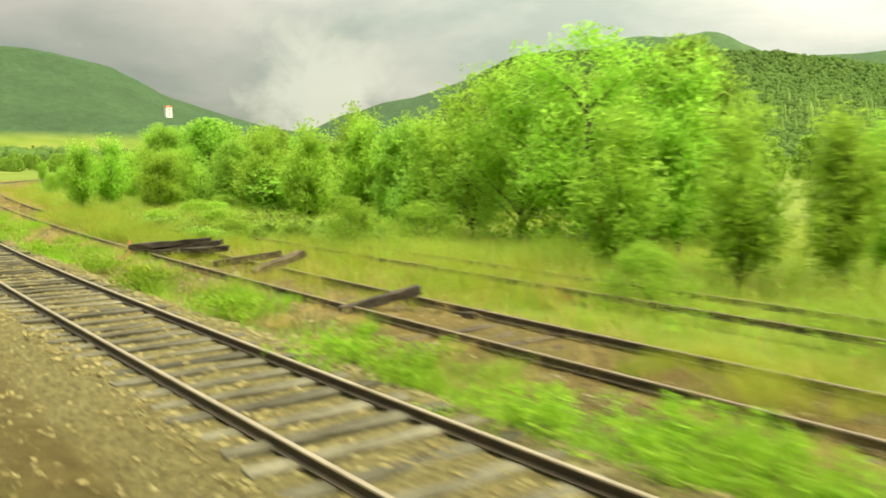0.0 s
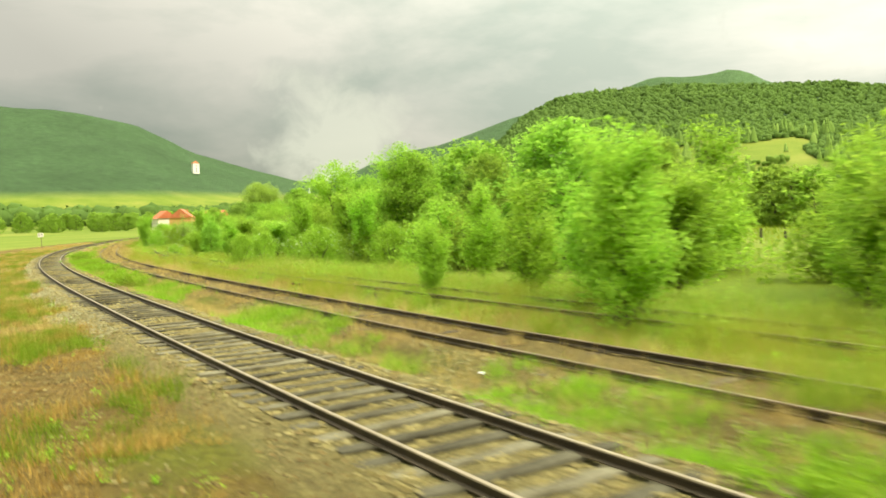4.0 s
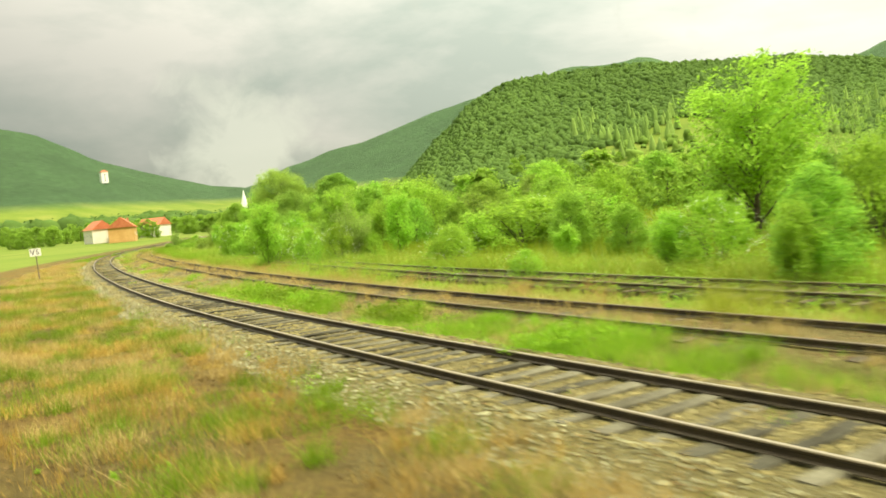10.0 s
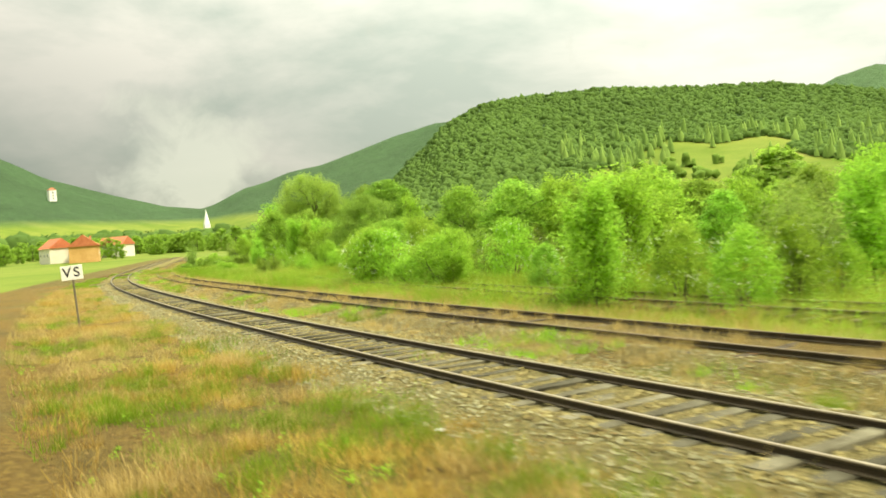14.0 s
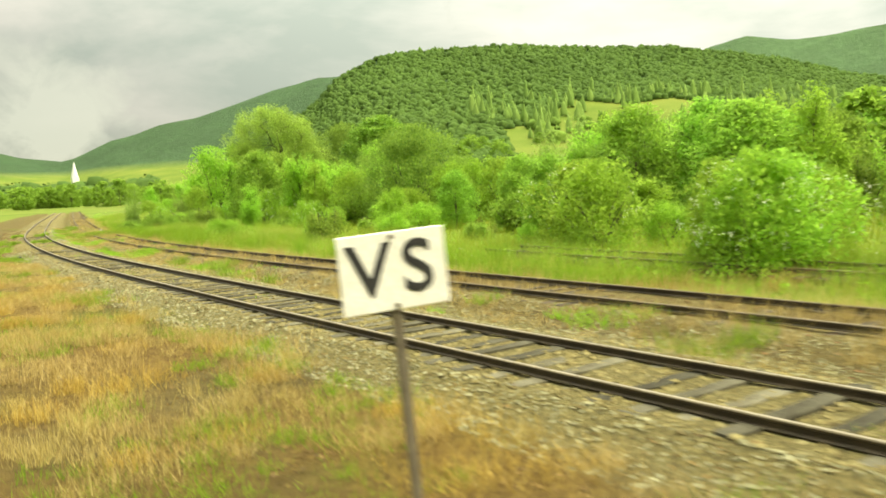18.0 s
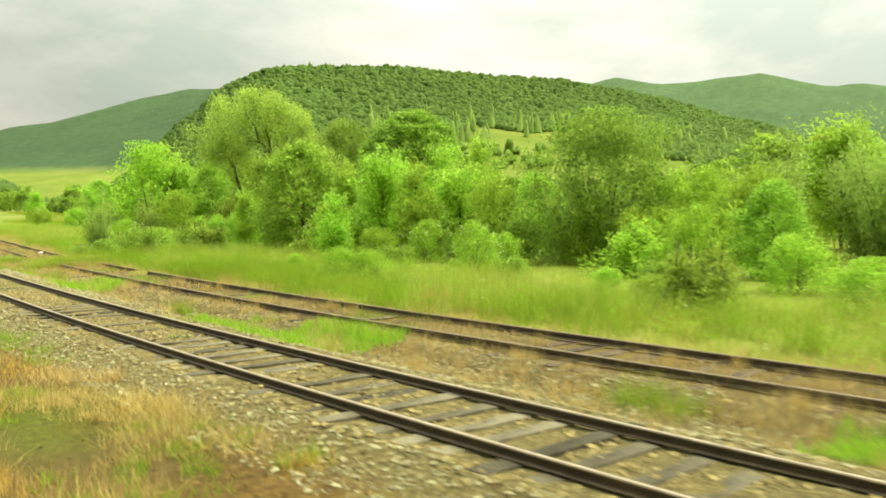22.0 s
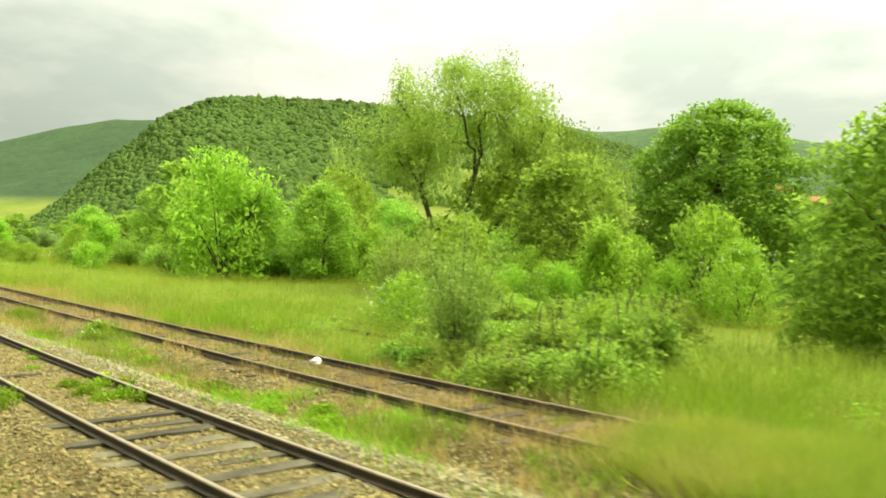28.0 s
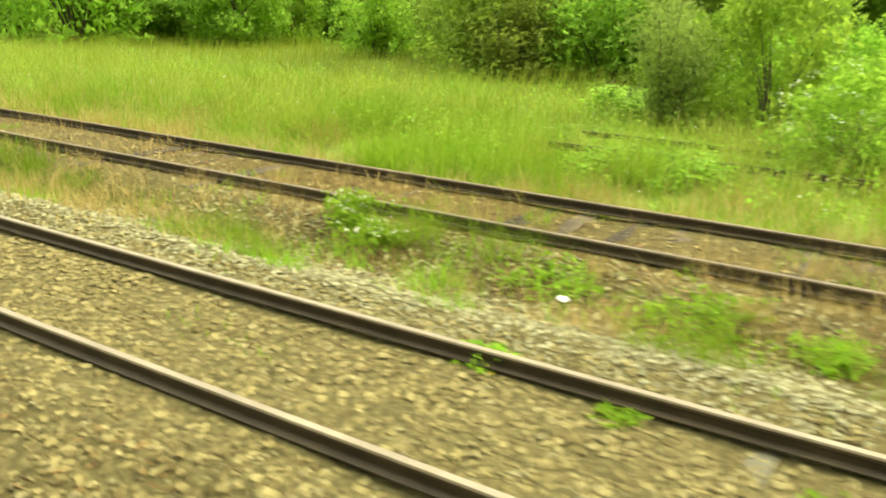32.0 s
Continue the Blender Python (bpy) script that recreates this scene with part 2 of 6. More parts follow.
M_SORREL = leafy("reddish_seed_heads", (0.30, 0.17, 0.04), (0.50, 0.36, 0.11), through=0.35, own=0.05)
M_DRY = leafy("dry_grass", (0.27, 0.155, 0.024), (0.45, 0.32, 0.065), through=0.25)
M_GOLD = leafy("golden_dry_grass", (0.313, 0.230, 0.055), (0.552, 0.451, 0.156), through=0.35, own=0.0)
M_STRAW = leafy("pale_straw", (0.16, 0.11, 0.035), (0.34, 0.26, 0.10), through=0.1, own=0.0)
M_RUSTLEAF = leafy("rusty_dead_leaves", (0.06, 0.036, 0.014), (0.24, 0.14, 0.045), through=0.1, own=0.0)
M_DRYGREEN = leafy("patchy_grass", (0.33, 0.32, 0.06), (0.48, 0.45, 0.14), through=0.35, own=0.05)
M_BARK = grainy("bark", (0.05, 0.04, 0.025), (0.13, 0.10, 0.07), 5, 0.95, 0.8, 0.03, 30)
M_RAIL = grainy("rusty_rail", (0.025, 0.018, 0.008), (0.058, 0.040, 0.017), 3, 0.7, 0.3, 0.004, 60, spec=0.4)
M_RAILTOP = grainy("worn_rail_head", (0.192, 0.152, 0.096), (0.288, 0.24, 0.16), 2, 0.45, 0.15, 0.002, 40, spec=0.5, metal=0.35)
M_DULLTOP = grainy("dull_rail_head", (0.10, 0.074, 0.042), (0.17, 0.13, 0.08), 2, 0.6, 0.2, 0.003, 40, spec=0.4)
M_SLEEPER = grainy("grey_weathered_timber", (0.048, 0.041, 0.023), (0.133, 0.123, 0.081), 2.5, 0.95, 0.6, 0.02, 35, spec=0.15, own=0.5)
M_DARKSLEEPER = grainy("dark_weathered_timber", (0.03, 0.022, 0.011), (0.09, 0.068, 0.038), 3, 0.9, 0.6, 0.02, 35, own=0.35)
M_TAR = grainy("tarred_timber", (0.018, 0.014, 0.01), (0.06, 0.045, 0.03), 4, 0.85, 0.6, 0.02, 30)
M_STONE = Mat("ballast_stone", 0.9)
M_STONE.color(M_STONE.scale(M_STONE.ramp(M_STONE.random("island"), (0, (0.110, 0.084, 0.030)), (0.45, (0.202, 0.165, 0.061)), (0.8, (0.273, 0.229, 0.093)), (1, (0.194, 0.171, 0.082))), M_STONE.noise(25), 0.75, 1.2))
M_STONE = M_STONE.m
M_GREYSTONE = Mat("grey_gravel", 0.9)
M_GREYSTONE.color(M_GREYSTONE.ramp(M_GREYSTONE.random("island"), (0, (0.090, 0.081, 0.034)), (0.6, (0.194, 0.178, 0.078)), (1, (0.288, 0.268, 0.132))))
M_GREYSTONE = M_GREYSTONE.m
M_PALEGRAVEL = Mat("pale_gravel", 0.9)
M_PALEGRAVEL.color(M_PALEGRAVEL.ramp(M_PALEGRAVEL.random("island"), (0, (0.138, 0.131, 0.068)), (0.6, (0.241, 0.230, 0.125)), (1, (0.344, 0.331, 0.190))))
M_PALEGRAVEL = M_PALEGRAVEL.m
M_WHITE = grainy("white_paint", (0.74, 0.73, 0.66), (0.84, 0.83, 0.77), 3, 0.5, 0.05, 0.002, 30)
M_BLACK = grainy("black_paint", (0.02, 0.02, 0.02), (0.04, 0.04, 0.04), 5, 0.5, 0.05, 0.002, 30)
M_POST = grainy("grey_steel_post", (0.12, 0.10, 0.07), (0.22, 0.19, 0.14), 4, 0.6, 0.2, 0.003, 40, metal=0.3)
M_PALE = grainy("pale_limestone", (0.62, 0.60, 0.52), (0.80, 0.78, 0.70), 5, 0.85, 0.5, 0.02, 25)
M_PLASTER = grainy("plaster", (0.62, 0.58, 0.48), (0.74, 0.70, 0.6), 0.5, 0.9, 0.1, 0.01, 8)
M_ORANGE = grainy("ochre_plaster", (0.5, 0.28, 0.10), (0.6, 0.36, 0.15), 0.5, 0.9, 0.1, 0.01, 8)
M_TILE = grainy("red_roof_tiles", (0.36, 0.10, 0.045), (0.5, 0.17, 0.08), 0.8, 0.8, 0.4, 0.03, 6)
M_PANE = Mat("window_glass", 0.08, spec=0.6).color((0.03, 0.035, 0.04)).m
M_LITTER = grainy("white_litter", (0.7, 0.72, 0.7), (0.85, 0.86, 0.84), 9, 0.4, 0.1, 0.002, 30)
M_GREENLITTER = grainy("pale_green_bottle", (0.25, 0.5, 0.36), (0.4, 0.62, 0.5), 9, 0.3, 0.1, 0.002, 30)
M_BRICK = grainy("broken_brick", (0.42, 0.14, 0.07), (0.55, 0.24, 0.13), 9, 0.9, 0.3, 0.004, 40)

# forest crowns: tone from clump to clump and over the slope


def wooded(name, dark, mid, light, coarse, span, deep=0.8):
    m = Mat(name, 0.85, spec=0.05)
    c = m.ramp(m.random("island"), (0, dark), (0.6, mid), (1, light))
    m.color(m.scale(m.scale(c, m.noise(coarse, 5, 0.7), 0.85, 1.15), m.noise(span, 4), 0.7, 1.3))
    m.bump(m.noise(coarse, 5, 0.7), 0.2, deep)
    return m.m


M_FOREST = wooded("wooded_hill_crowns", (0.055, 0.099, 0.021), (0.063, 0.114, 0.024), (0.077, 0.134, 0.028), 0.5, 0.012)
M_FIELDTREE = wooded("field_tree_leaves", (0.10, 0.17, 0.03), (0.12, 0.20, 0.036), (0.15, 0.24, 0.042), 0.8, 0.02)
M_CONIFER = wooded("larch_needles", (0.14, 0.23, 0.055), (0.165, 0.26, 0.062), (0.20, 0.30, 0.075), 1.2, 0.02)

# open ground: meadow green with drier and darker stretches
M_GROUND = Mat("meadow_ground", 0.95, spec=0.1)
_c = M_GROUND.ramp(M_GROUND.noise(0.02, 5), (0.35, (0.09, 0.14, 0.016)), (0.55, (0.135, 0.175, 0.028)), (0.7, (0.18, 0.195, 0.042)))
_h = M_GROUND.node("ShaderNodeSeparateXYZ")
M_GROUND.link(M_GROUND.co, _h.inputs[0])
_r = M_GROUND.node("ShaderNodeMapRange")
_r.inputs["From Min"].default_value, _r.inputs["From Max"].default_value = 46, 62
M_GROUND.link(_h.outputs["Z"], _r.inputs["Value"])
_e = M_GROUND.node("ShaderNodeMapRange")      # woods on the heights; distance haze painted in, paler on the far eastern ridges
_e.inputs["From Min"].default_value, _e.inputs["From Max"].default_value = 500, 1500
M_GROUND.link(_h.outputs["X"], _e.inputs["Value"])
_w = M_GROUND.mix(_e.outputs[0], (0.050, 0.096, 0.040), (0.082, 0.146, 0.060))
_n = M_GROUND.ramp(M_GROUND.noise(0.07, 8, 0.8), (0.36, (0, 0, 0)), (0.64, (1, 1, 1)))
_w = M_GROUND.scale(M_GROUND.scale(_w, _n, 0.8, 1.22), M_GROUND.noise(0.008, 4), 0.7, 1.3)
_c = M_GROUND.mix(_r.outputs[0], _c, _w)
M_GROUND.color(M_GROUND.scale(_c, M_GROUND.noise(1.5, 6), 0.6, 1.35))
_b = M_GROUND.node("ShaderNodeBump", Distance=2.0)
M_GROUND.link(_n, _b.inputs["Height"])
M_GROUND.link(_r.outputs[0], _b.inputs["Strength"])
M_GROUND.link(_b.outputs[0], M_GROUND.b.inputs["Normal"])
M_GROUND = M_GROUND.m

# trackbed: gravel, moss and dry litter laid out by the zone attribute
M_BED = Mat("trackbed", 0.95, spec=0.15)
_z = M_BED.node("ShaderNodeAttribute")
_z.attribute_name = "zone"
_s = M_BED.node("ShaderNodeSeparateColor")
M_BED.link(_z.outputs["Color"], _s.inputs[0])
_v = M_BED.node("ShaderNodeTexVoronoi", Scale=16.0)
M_BED.link(M_BED.co, _v.inputs["Vector"])
_soil = M_BED.ramp(M_BED.noise(3, 6), (0.3, (0.073, 0.052, 0.014)), (0.7, (0.150, 0.115, 0.037)))
_soil = M_BED.scale(_soil, M_BED.noise(22, 5, 0.75), 0.45, 1.5)
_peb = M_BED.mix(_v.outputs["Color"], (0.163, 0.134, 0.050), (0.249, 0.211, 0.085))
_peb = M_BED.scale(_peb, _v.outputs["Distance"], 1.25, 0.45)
_dry = M_BED.ramp(M_BED.noise(8, 6), (0.3, (0.083, 0.046, 0.012)), (0.7, (0.230, 0.152, 0.039)))
_moss = M_BED.ramp(M_BED.noise(7, 6), (0.3, (0.045, 0.081, 0.007)), (0.7, (0.144, 0.180, 0.013)))
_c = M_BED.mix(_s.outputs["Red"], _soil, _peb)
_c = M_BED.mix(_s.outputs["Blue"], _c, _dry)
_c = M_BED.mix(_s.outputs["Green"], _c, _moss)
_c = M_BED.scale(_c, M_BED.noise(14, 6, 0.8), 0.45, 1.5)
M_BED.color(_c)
M_BED.bump(M_BED.noise(18, 6, 0.75), 1.0, 0.08)
M_BED = M_BED.m

# ------------------------------------------------------------------ mesh helpers


def mesh_from(name, verts, faces, mat, smooth=False):
    """A mesh from arrays: verts (n, 3), faces (m, 3) or (m, 4)."""
    verts, faces = np.asarray(verts, np.float32), np.asarray(faces, np.int32)
    me = bpy.data.meshes.new(name)
    me.vertices.add(len(verts))
    me.vertices.foreach_set("co", verts.ravel())
    k = faces.shape[1]
    me.loops.add(faces.size)
    me.loops.foreach_set("vertex_index", faces.ravel())
    me.polygons.add(len(faces))
    me.polygons.foreach_set("loop_start", np.arange(0, faces.size, k, dtype=np.int32))
    me.polygons.foreach_set("use_smooth", np.full(len(faces), smooth))
    me.update(calc_edges=True)
    me.materials.append(mat)
    return me


def thing(name, label, category, group="", kind="", m=None):
    """An Empty that carries a thing's parts."""
    ob = tagged(new(name), label, category, group, kind)
    ob.empty_display_size = 0.2
    if m is not None:
        ob.matrix_basis = m
    return ob


def child(name, me, parent, label="", m=None):
    ob = new(name, me)
    ob.parent = parent
    if m is not None:
        ob.matrix_basis = m
    return tagged(ob, label)


def part(name, bm, mat, parent, label="", bevel=0.0):
    """Links a bmesh as one mesh under a thing."""
    if bevel:
        bmesh.ops.bevel(bm, geom=bm.edges[:], offset=bevel, segments=1, affect="EDGES", clamp_overlap=True)
    me = bpy.data.meshes.new(name)
    bm.to_mesh(me)
    bm.free()
    me.materials.append(mat)
    return child(name, me, parent, label)


def box(size, centre=(0, 0, 0), turn=None):
    bm = bmesh.new()
    bmesh.ops.create_cube(bm, size=1)
    bmesh.ops.scale(bm, vec=size, verts=bm.verts)
    if turn is not None:
        bmesh.ops.transform(bm, matrix=turn, verts=bm.verts)
    bmesh.ops.translate(bm, vec=centre, verts=bm.verts)
    return bm


def upright(s, d, z=0.0, turn=0.0, sx=1.0, sy=1.0, sz=1.0):
    """A pose s along and d beside the line, its y axis along the line, turned by degrees."""
    x, y = at(s, d)
    return pose(float(x), float(y), z, 0, 0, math.degrees(heading(s)) + turn) @ Matrix.Diagonal((sx, sy, sz, 1))


def fbm(x, y, scale, seed=0.0):
    """Smooth noise of about -1 to 1 at the places x, y, from sines with turned axes."""
    x, y = np.asarray(x, float) / scale + seed * 3.7, np.asarray(y, float) / scale - seed * 5.1
    v = 0
    for i, (a, f, w) in enumerate(((0.3, 1.0, 1.0), (1.7, 1.9, 0.7), (2.6, 3.3, 0.5), (0.9, 5.9, 0.35), (2.1, 9.7, 0.22))):
        u, t = x * math.cos(a) + y * math.sin(a), -x * math.sin(a) + y * math.cos(a)
        v = v + w * np.sin(u * f + seed + i) * np.cos(t * f * 1.13 + 2.1 * i + 0.8 * np.sin(u * f * 0.7))
    return v / 1.6


rng = np.random.default_rng(7)

# ------------------------------------------------------------------ the land: one sheet, from the valley floor to the hills
HUB = (-60.0, 120.0)


def table(az, rows):
    a = sorted(rows)
    return np.interp(az, [p for p, _ in a], [q for _, q in a])


NEAR_HILL = ((-180, 1), (-100, 1.8), (-70, 1.4), (-60, 1.6), (-53, 2.4), (-49, 3.8), (-46.7, 4.75), (-44, 5.45), (-41, 6.5), (-37, 7.4), (-34.8, 7.75), (-33.5, 8.1), (-31, 8.35),
             (-29, 8.5), (-26, 8.7), (-24, 9), (-22, 9.05), (-20, 9), (-18, 8.95), (-16, 8.9), (-14.3, 8.75), (-13, 8.3), (-12.1, 7.95), (-11, 7.2), (-10, 6.1), (-8.8, 5.2),
             (-7.5, 3.9), (-6, 2.4), (-4, 0.8), (0, 0.3), (20, 0.6), (40, 2), (180, 1))
FAR_RIDGE = ((-180, 4.0), (-90, 4.5), (-75, 5.0), (-65, 5.6), (-62, 5.8), (-59, 6.1), (-56.5, 6.45), (-54.4, 6.85), (-52.9, 6.7), (-51, 7.2), (-48.7, 7.9), (-46.2, 7.8), (-44.5, 7.5), (-42.2, 7.5),
             (-39.7, 7.95), (-37.5, 7.6), (-36.2, 7.0), (-30, 7.0), (-20, 7.4), (-15, 7.8), (-12.3, 7.45), (-11.2, 7.4), (-9.2, 6.8), (-7.4, 6.3), (-5.2, 5.65), (-2.8, 4.95), (-0.7, 4.6),
             (0.9, 4.05), (2.3, 3.65), (5, 2.3), (7.4, 2.6), (8.4, 2.9), (10.8, 3.6), (14.6, 5.0), (17.3, 6.4), (18.1, 6.8), (22, 7.6), (30, 8.2), (40, 7.0), (60, 5.0), (180, 4.0))
FAR_PEAK = ((-180, 2), (-40, 4), (-28, 6.6), (-26, 7.5), (-24.7, 8.1), (-23.6, 8.75), (-22.5, 8.95), (-21.2, 8.75), (-19.8, 8.7), (-17.6, 8.85), (-16.3, 8.5), (-15, 8.0), (-13, 7.0), (-8, 5), (0, 1.8), (8, 1.4), (30, 4), (180, 2))


def land(x, y):
    """Height of the land."""
    dx, dy = np.asarray(x, float) - HUB[0], np.asarray(y, float) - HUB[1]
    r, az = np.hypot(dx, dy), np.degrees(np.arctan2(-dx, dy))
    h1 = 700 * np.tan(np.radians(table(az, NEAR_HILL)))
    h2 = 1850 * np.tan(np.radians(table(az, FAR_RIDGE) + 0.25))
    h3 = 3080 * np.tan(np.radians(table(az, FAR_PEAK) + 0.3))
    t1 = np.clip((r - 230) / 470, 0, 1) ** 1.6
    back = np.clip((r - 700) / 350, 0, 1)
    t2 = np.clip((r - 1000) / 850, 0, 1) ** 1.2
    t3 = np.clip((r - 2300) / 780, 0, 1) ** 1.1
    a = h1 * t1 * (1 - 0.45 * back)
    b = h2 * t2 * (1 - 0.35 * np.clip((r - 1850) / 500, 0, 1))
    c = h3 * t3 * (1 - 0.4 * np.clip((r - 3080) / 900, 0, 1))
    z = np.maximum(np.maximum(a, b), c)
    z = z + fbm(x, y, 160, 2) * 5 * np.clip((r - 400) / 500, 0, 1)
    return z - 0.36 + 0.02 * fbm(x, y, 9, 1)


def build_land():
    az = np.radians(np.arange(0, 360, 0.75))
    rad = np.concatenate([np.arange(4, 240, 6), np.arange(240, 1000, 20), np.arange(1000, 2000, 50), np.arange(2000, 3400, 70), np.arange(3400, 4700, 200)])
    a, r = np.meshgrid(az, rad)
    x, y = HUB[0] - np.sin(a) * r, HUB[1] + np.cos(a) * r
    v = np.stack([x, y, land(x, y)], -1).reshape(-1, 3)
    n, k = len(az), len(rad)
    i, j = np.meshgrid(np.arange(n), np.arange(k - 1))
    p = j * n + i
    q = j * n + (i + 1) % n
    f = np.stack([p, q, q + n, p + n], -1).reshape(-1, 4)
    v = np.vstack([v, [[HUB[0], HUB[1], float(land(*HUB))]]])
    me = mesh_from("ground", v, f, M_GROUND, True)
    ob = new("ground", me)
    centre = bmesh.new()
    centre.from_mesh(me)
    centre.verts.ensure_lookup_table()
    last = centre.verts[len(v) - 1]
    for i in range(n):
        centre.faces.new((last, centre.verts[(i + 1) % n], centre.verts[i]))
    bmesh.ops.recalc_face_normals(centre, faces=centre.faces)
    centre.to_mesh(me)
    centre.free()
    tagged(ob, "green valley floor rising into wooded hills", "ground", kind="structure")


build_land()


def bed_parts(S, D):
    """How far the places lie on track 1, on track 2, and the height of the trackbed there."""
    X, Y = at(S, D)
    lo, hi = -5.0, off(2, S) + 2.6
    on1 = np.clip((1.95 - np.abs(D - off(1, S) - 0.75)) / 0.6, 0, 1)
    on2 = np.clip((1.9 - np.abs(D - off(2, S) - 0.75)) / 0.6, 0, 1)
    edge = np.clip((hi - D) / 1.0, 0, 1) * np.clip((D - lo) / 1.0, 0, 1)
    own = np.clip(2.2 - np.abs(D + 1.0), 0, 1)
    Z = -0.345 + 0.142 * np.maximum(np.maximum(on1, on2), own) + 0.05 * edge + 0.022 * fbm(X, Y, 1.3, 3) * edge + 0.014 * fbm(X, Y, 0.5, 5) * edge
    for mid in (-0.55, 2.06):               # ballast heaped over the sleepers' ends
        Z = Z + 0.034 * np.exp(-((D - off(1, S) - mid) / 0.26) ** 2)
    # gravel ridge heaped beyond the siding near the end of the walk
    Z = Z + 0.085 * np.exp(-((D - off(1, S) - 2.4) / 0.42) ** 2) * np.clip((S - 205) / 18, 0, 1)
    return on1, on2, Z


def floor_z(s, d):
    """Height of the ground: the trackbed, or the land beyond it."""
    return np.where(d < off(2, s) + 2.5, bed_parts(s, d)[2], land(*at(s, d)))


def build_bed():
    """The trackbed strip under and between the tracks, with its zones of gravel, moss and dry litter."""
    s = np.arange(-60, 420, 0.6)
    u = np.linspace(0, 1, 80)
    S, U = np.meshgrid(s, u, indexing="ij")
    lo, hi = -5.0, off(2, S) + 2.6
    D = lo + (hi - lo) * U
    d1, d2 = off(1, S), off(2, S)
    X, Y = at(S, D)
    on1, on2, Z = bed_parts(S, D)
    n1, n2, n3 = fbm(X, Y, 2.2, 4), fbm(X, Y, 3.5, 8), fbm(X, Y, 1.6, 6)
    gravel = np.clip(np.maximum(on1 * 1.3, on2 * 0.5) + np.where((D < d1 + 3.2) & (D > d1 - np.interp(S, [90, 112, 165, 185], [1.3, 1.6, 1.7, 1.5])), 0.65, 0) + 0.4 * n1, 0, 1)
    lush = np.clip(np.where((D > d1 + 2.1) & (D < d2 - 0.3), np.interp(S, [138, 150, 214, 226], [0.42, 0.05, 0.05, 0.2]), 0) + np.where(D > d2 + 2.0, 0.8, 0) + 0.55 * n2 - 0.2 - on1 * 0.6 - on2 * 0.2, 0, 1)
    verge = np.clip((d1 - np.interp(S, [90, 112, 165, 185], [0.9, 1.1, 1.3, 1.0]) - D) / 0.6, 0, 1) * np.clip((S - 36) / 10, 0, 1) * np.clip((222 - S) / 8, 0, 1)
    dry = np.clip(verge * (0.75 + 0.5 * n3) + np.where((D > d2 - 0.6) & (D < d2 + 2.4), 0.35, 0) + 0.3 * n3 - 0.1, 0, 1)
    lush = np.clip(lush + verge * np.clip(0.35 * n2 - 0.1, 0, 0.4), 0, 1)
    v = np.stack([X, Y, Z], -1).reshape(-1, 3)
    a, b = S.shape
    i, j = np.meshgrid(np.arange(a - 1), np.arange(b - 1), indexing="ij")
    p = i * b + j
    f = np.stack([p, p + 1, p + b + 1, p + b], -1).reshape(-1, 4)[:, ::-1]
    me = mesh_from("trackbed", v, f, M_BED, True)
    col = me.color_attributes.new("zone", "FLOAT_COLOR", "POINT")
    col.data.foreach_set("color", np.stack([gravel, lush, dry, np.ones_like(dry)], -1).astype(np.float32).ravel())
    tagged(new("trackbed", me), "gravel trackbed with moss and dry litter", "trackbed", kind="structure")


build_bed()

# ------------------------------------------------------------------ railway tracks
HEAD_PROFILE = ((-0.031, -0.010), (-0.026, 0.0), (0.026, 0.0), (0.031, -0.010), (0.031, -0.017), (-0.031, -0.017))
WEB_PROFILE = ((-0.031, -0.017), (0.031, -0.017), (0.031, -0.034), (0.011, -0.046), (0.010, -0.094), (0.06, -0.108), (0.06, -0.118), (-0.06, -0.118), (-0.06, -0.108), (-0.010, -0.094), (-0.011, -0.046), (-0.031, -0.034))


def sweep(name, profile, s, d, mat, z=0.0):
    """A bar of the given section along the line at the distances d."""
    x, y = at(s, d)
    tx, ty = np.gradient(x), np.gradient(y)
    n = np.hypot(tx, ty)
    nx, ny = ty / n, -tx / n
    pr = np.array(profile)
    v = np.stack([x[:, None] + nx[:, None] * pr[:, 0], y[:, None] + ny[:, None] * pr[:, 0], z + np.zeros((len(s), 1)) + pr[:, 1]], -1).reshape(-1, 3)
    k = len(pr)
    i, j = np.meshgrid(np.arange(len(s) - 1), np.arange(k), indexing="ij")
    f = np.stack([i * k + j, i * k + (j + 1) % k, (i + 1) * k + (j + 1) % k, (i + 1) * k + j], -1).reshape(-1, 4)
    return mesh_from(name, v, f, mat)


def sleeper_mesh(name, seed, length=2.5, mat=None):
    r = np.random.default_rng(seed)
    bm = box((length, 0.24, 0.15))
    bmesh.ops.subdivide_edges(bm, edges=[e for e in bm.edges if abs((e.verts[0].co - e.verts[1].co).x) > 1], cuts=5)
    for v in bm.verts:
        v.co.y += float(r.normal(0, 0.008))
        v.co.z += float(r.normal(0, 0.006))
        if abs(v.co.x) > length / 2 - 0.01:
            v.co.x += float(r.normal(0, 0.02))
    me = bpy.data.meshes.new(name)
    bm.to_mesh(me)
    bm.free()
    me.materials.append(mat or M_SLEEPER)
    return me


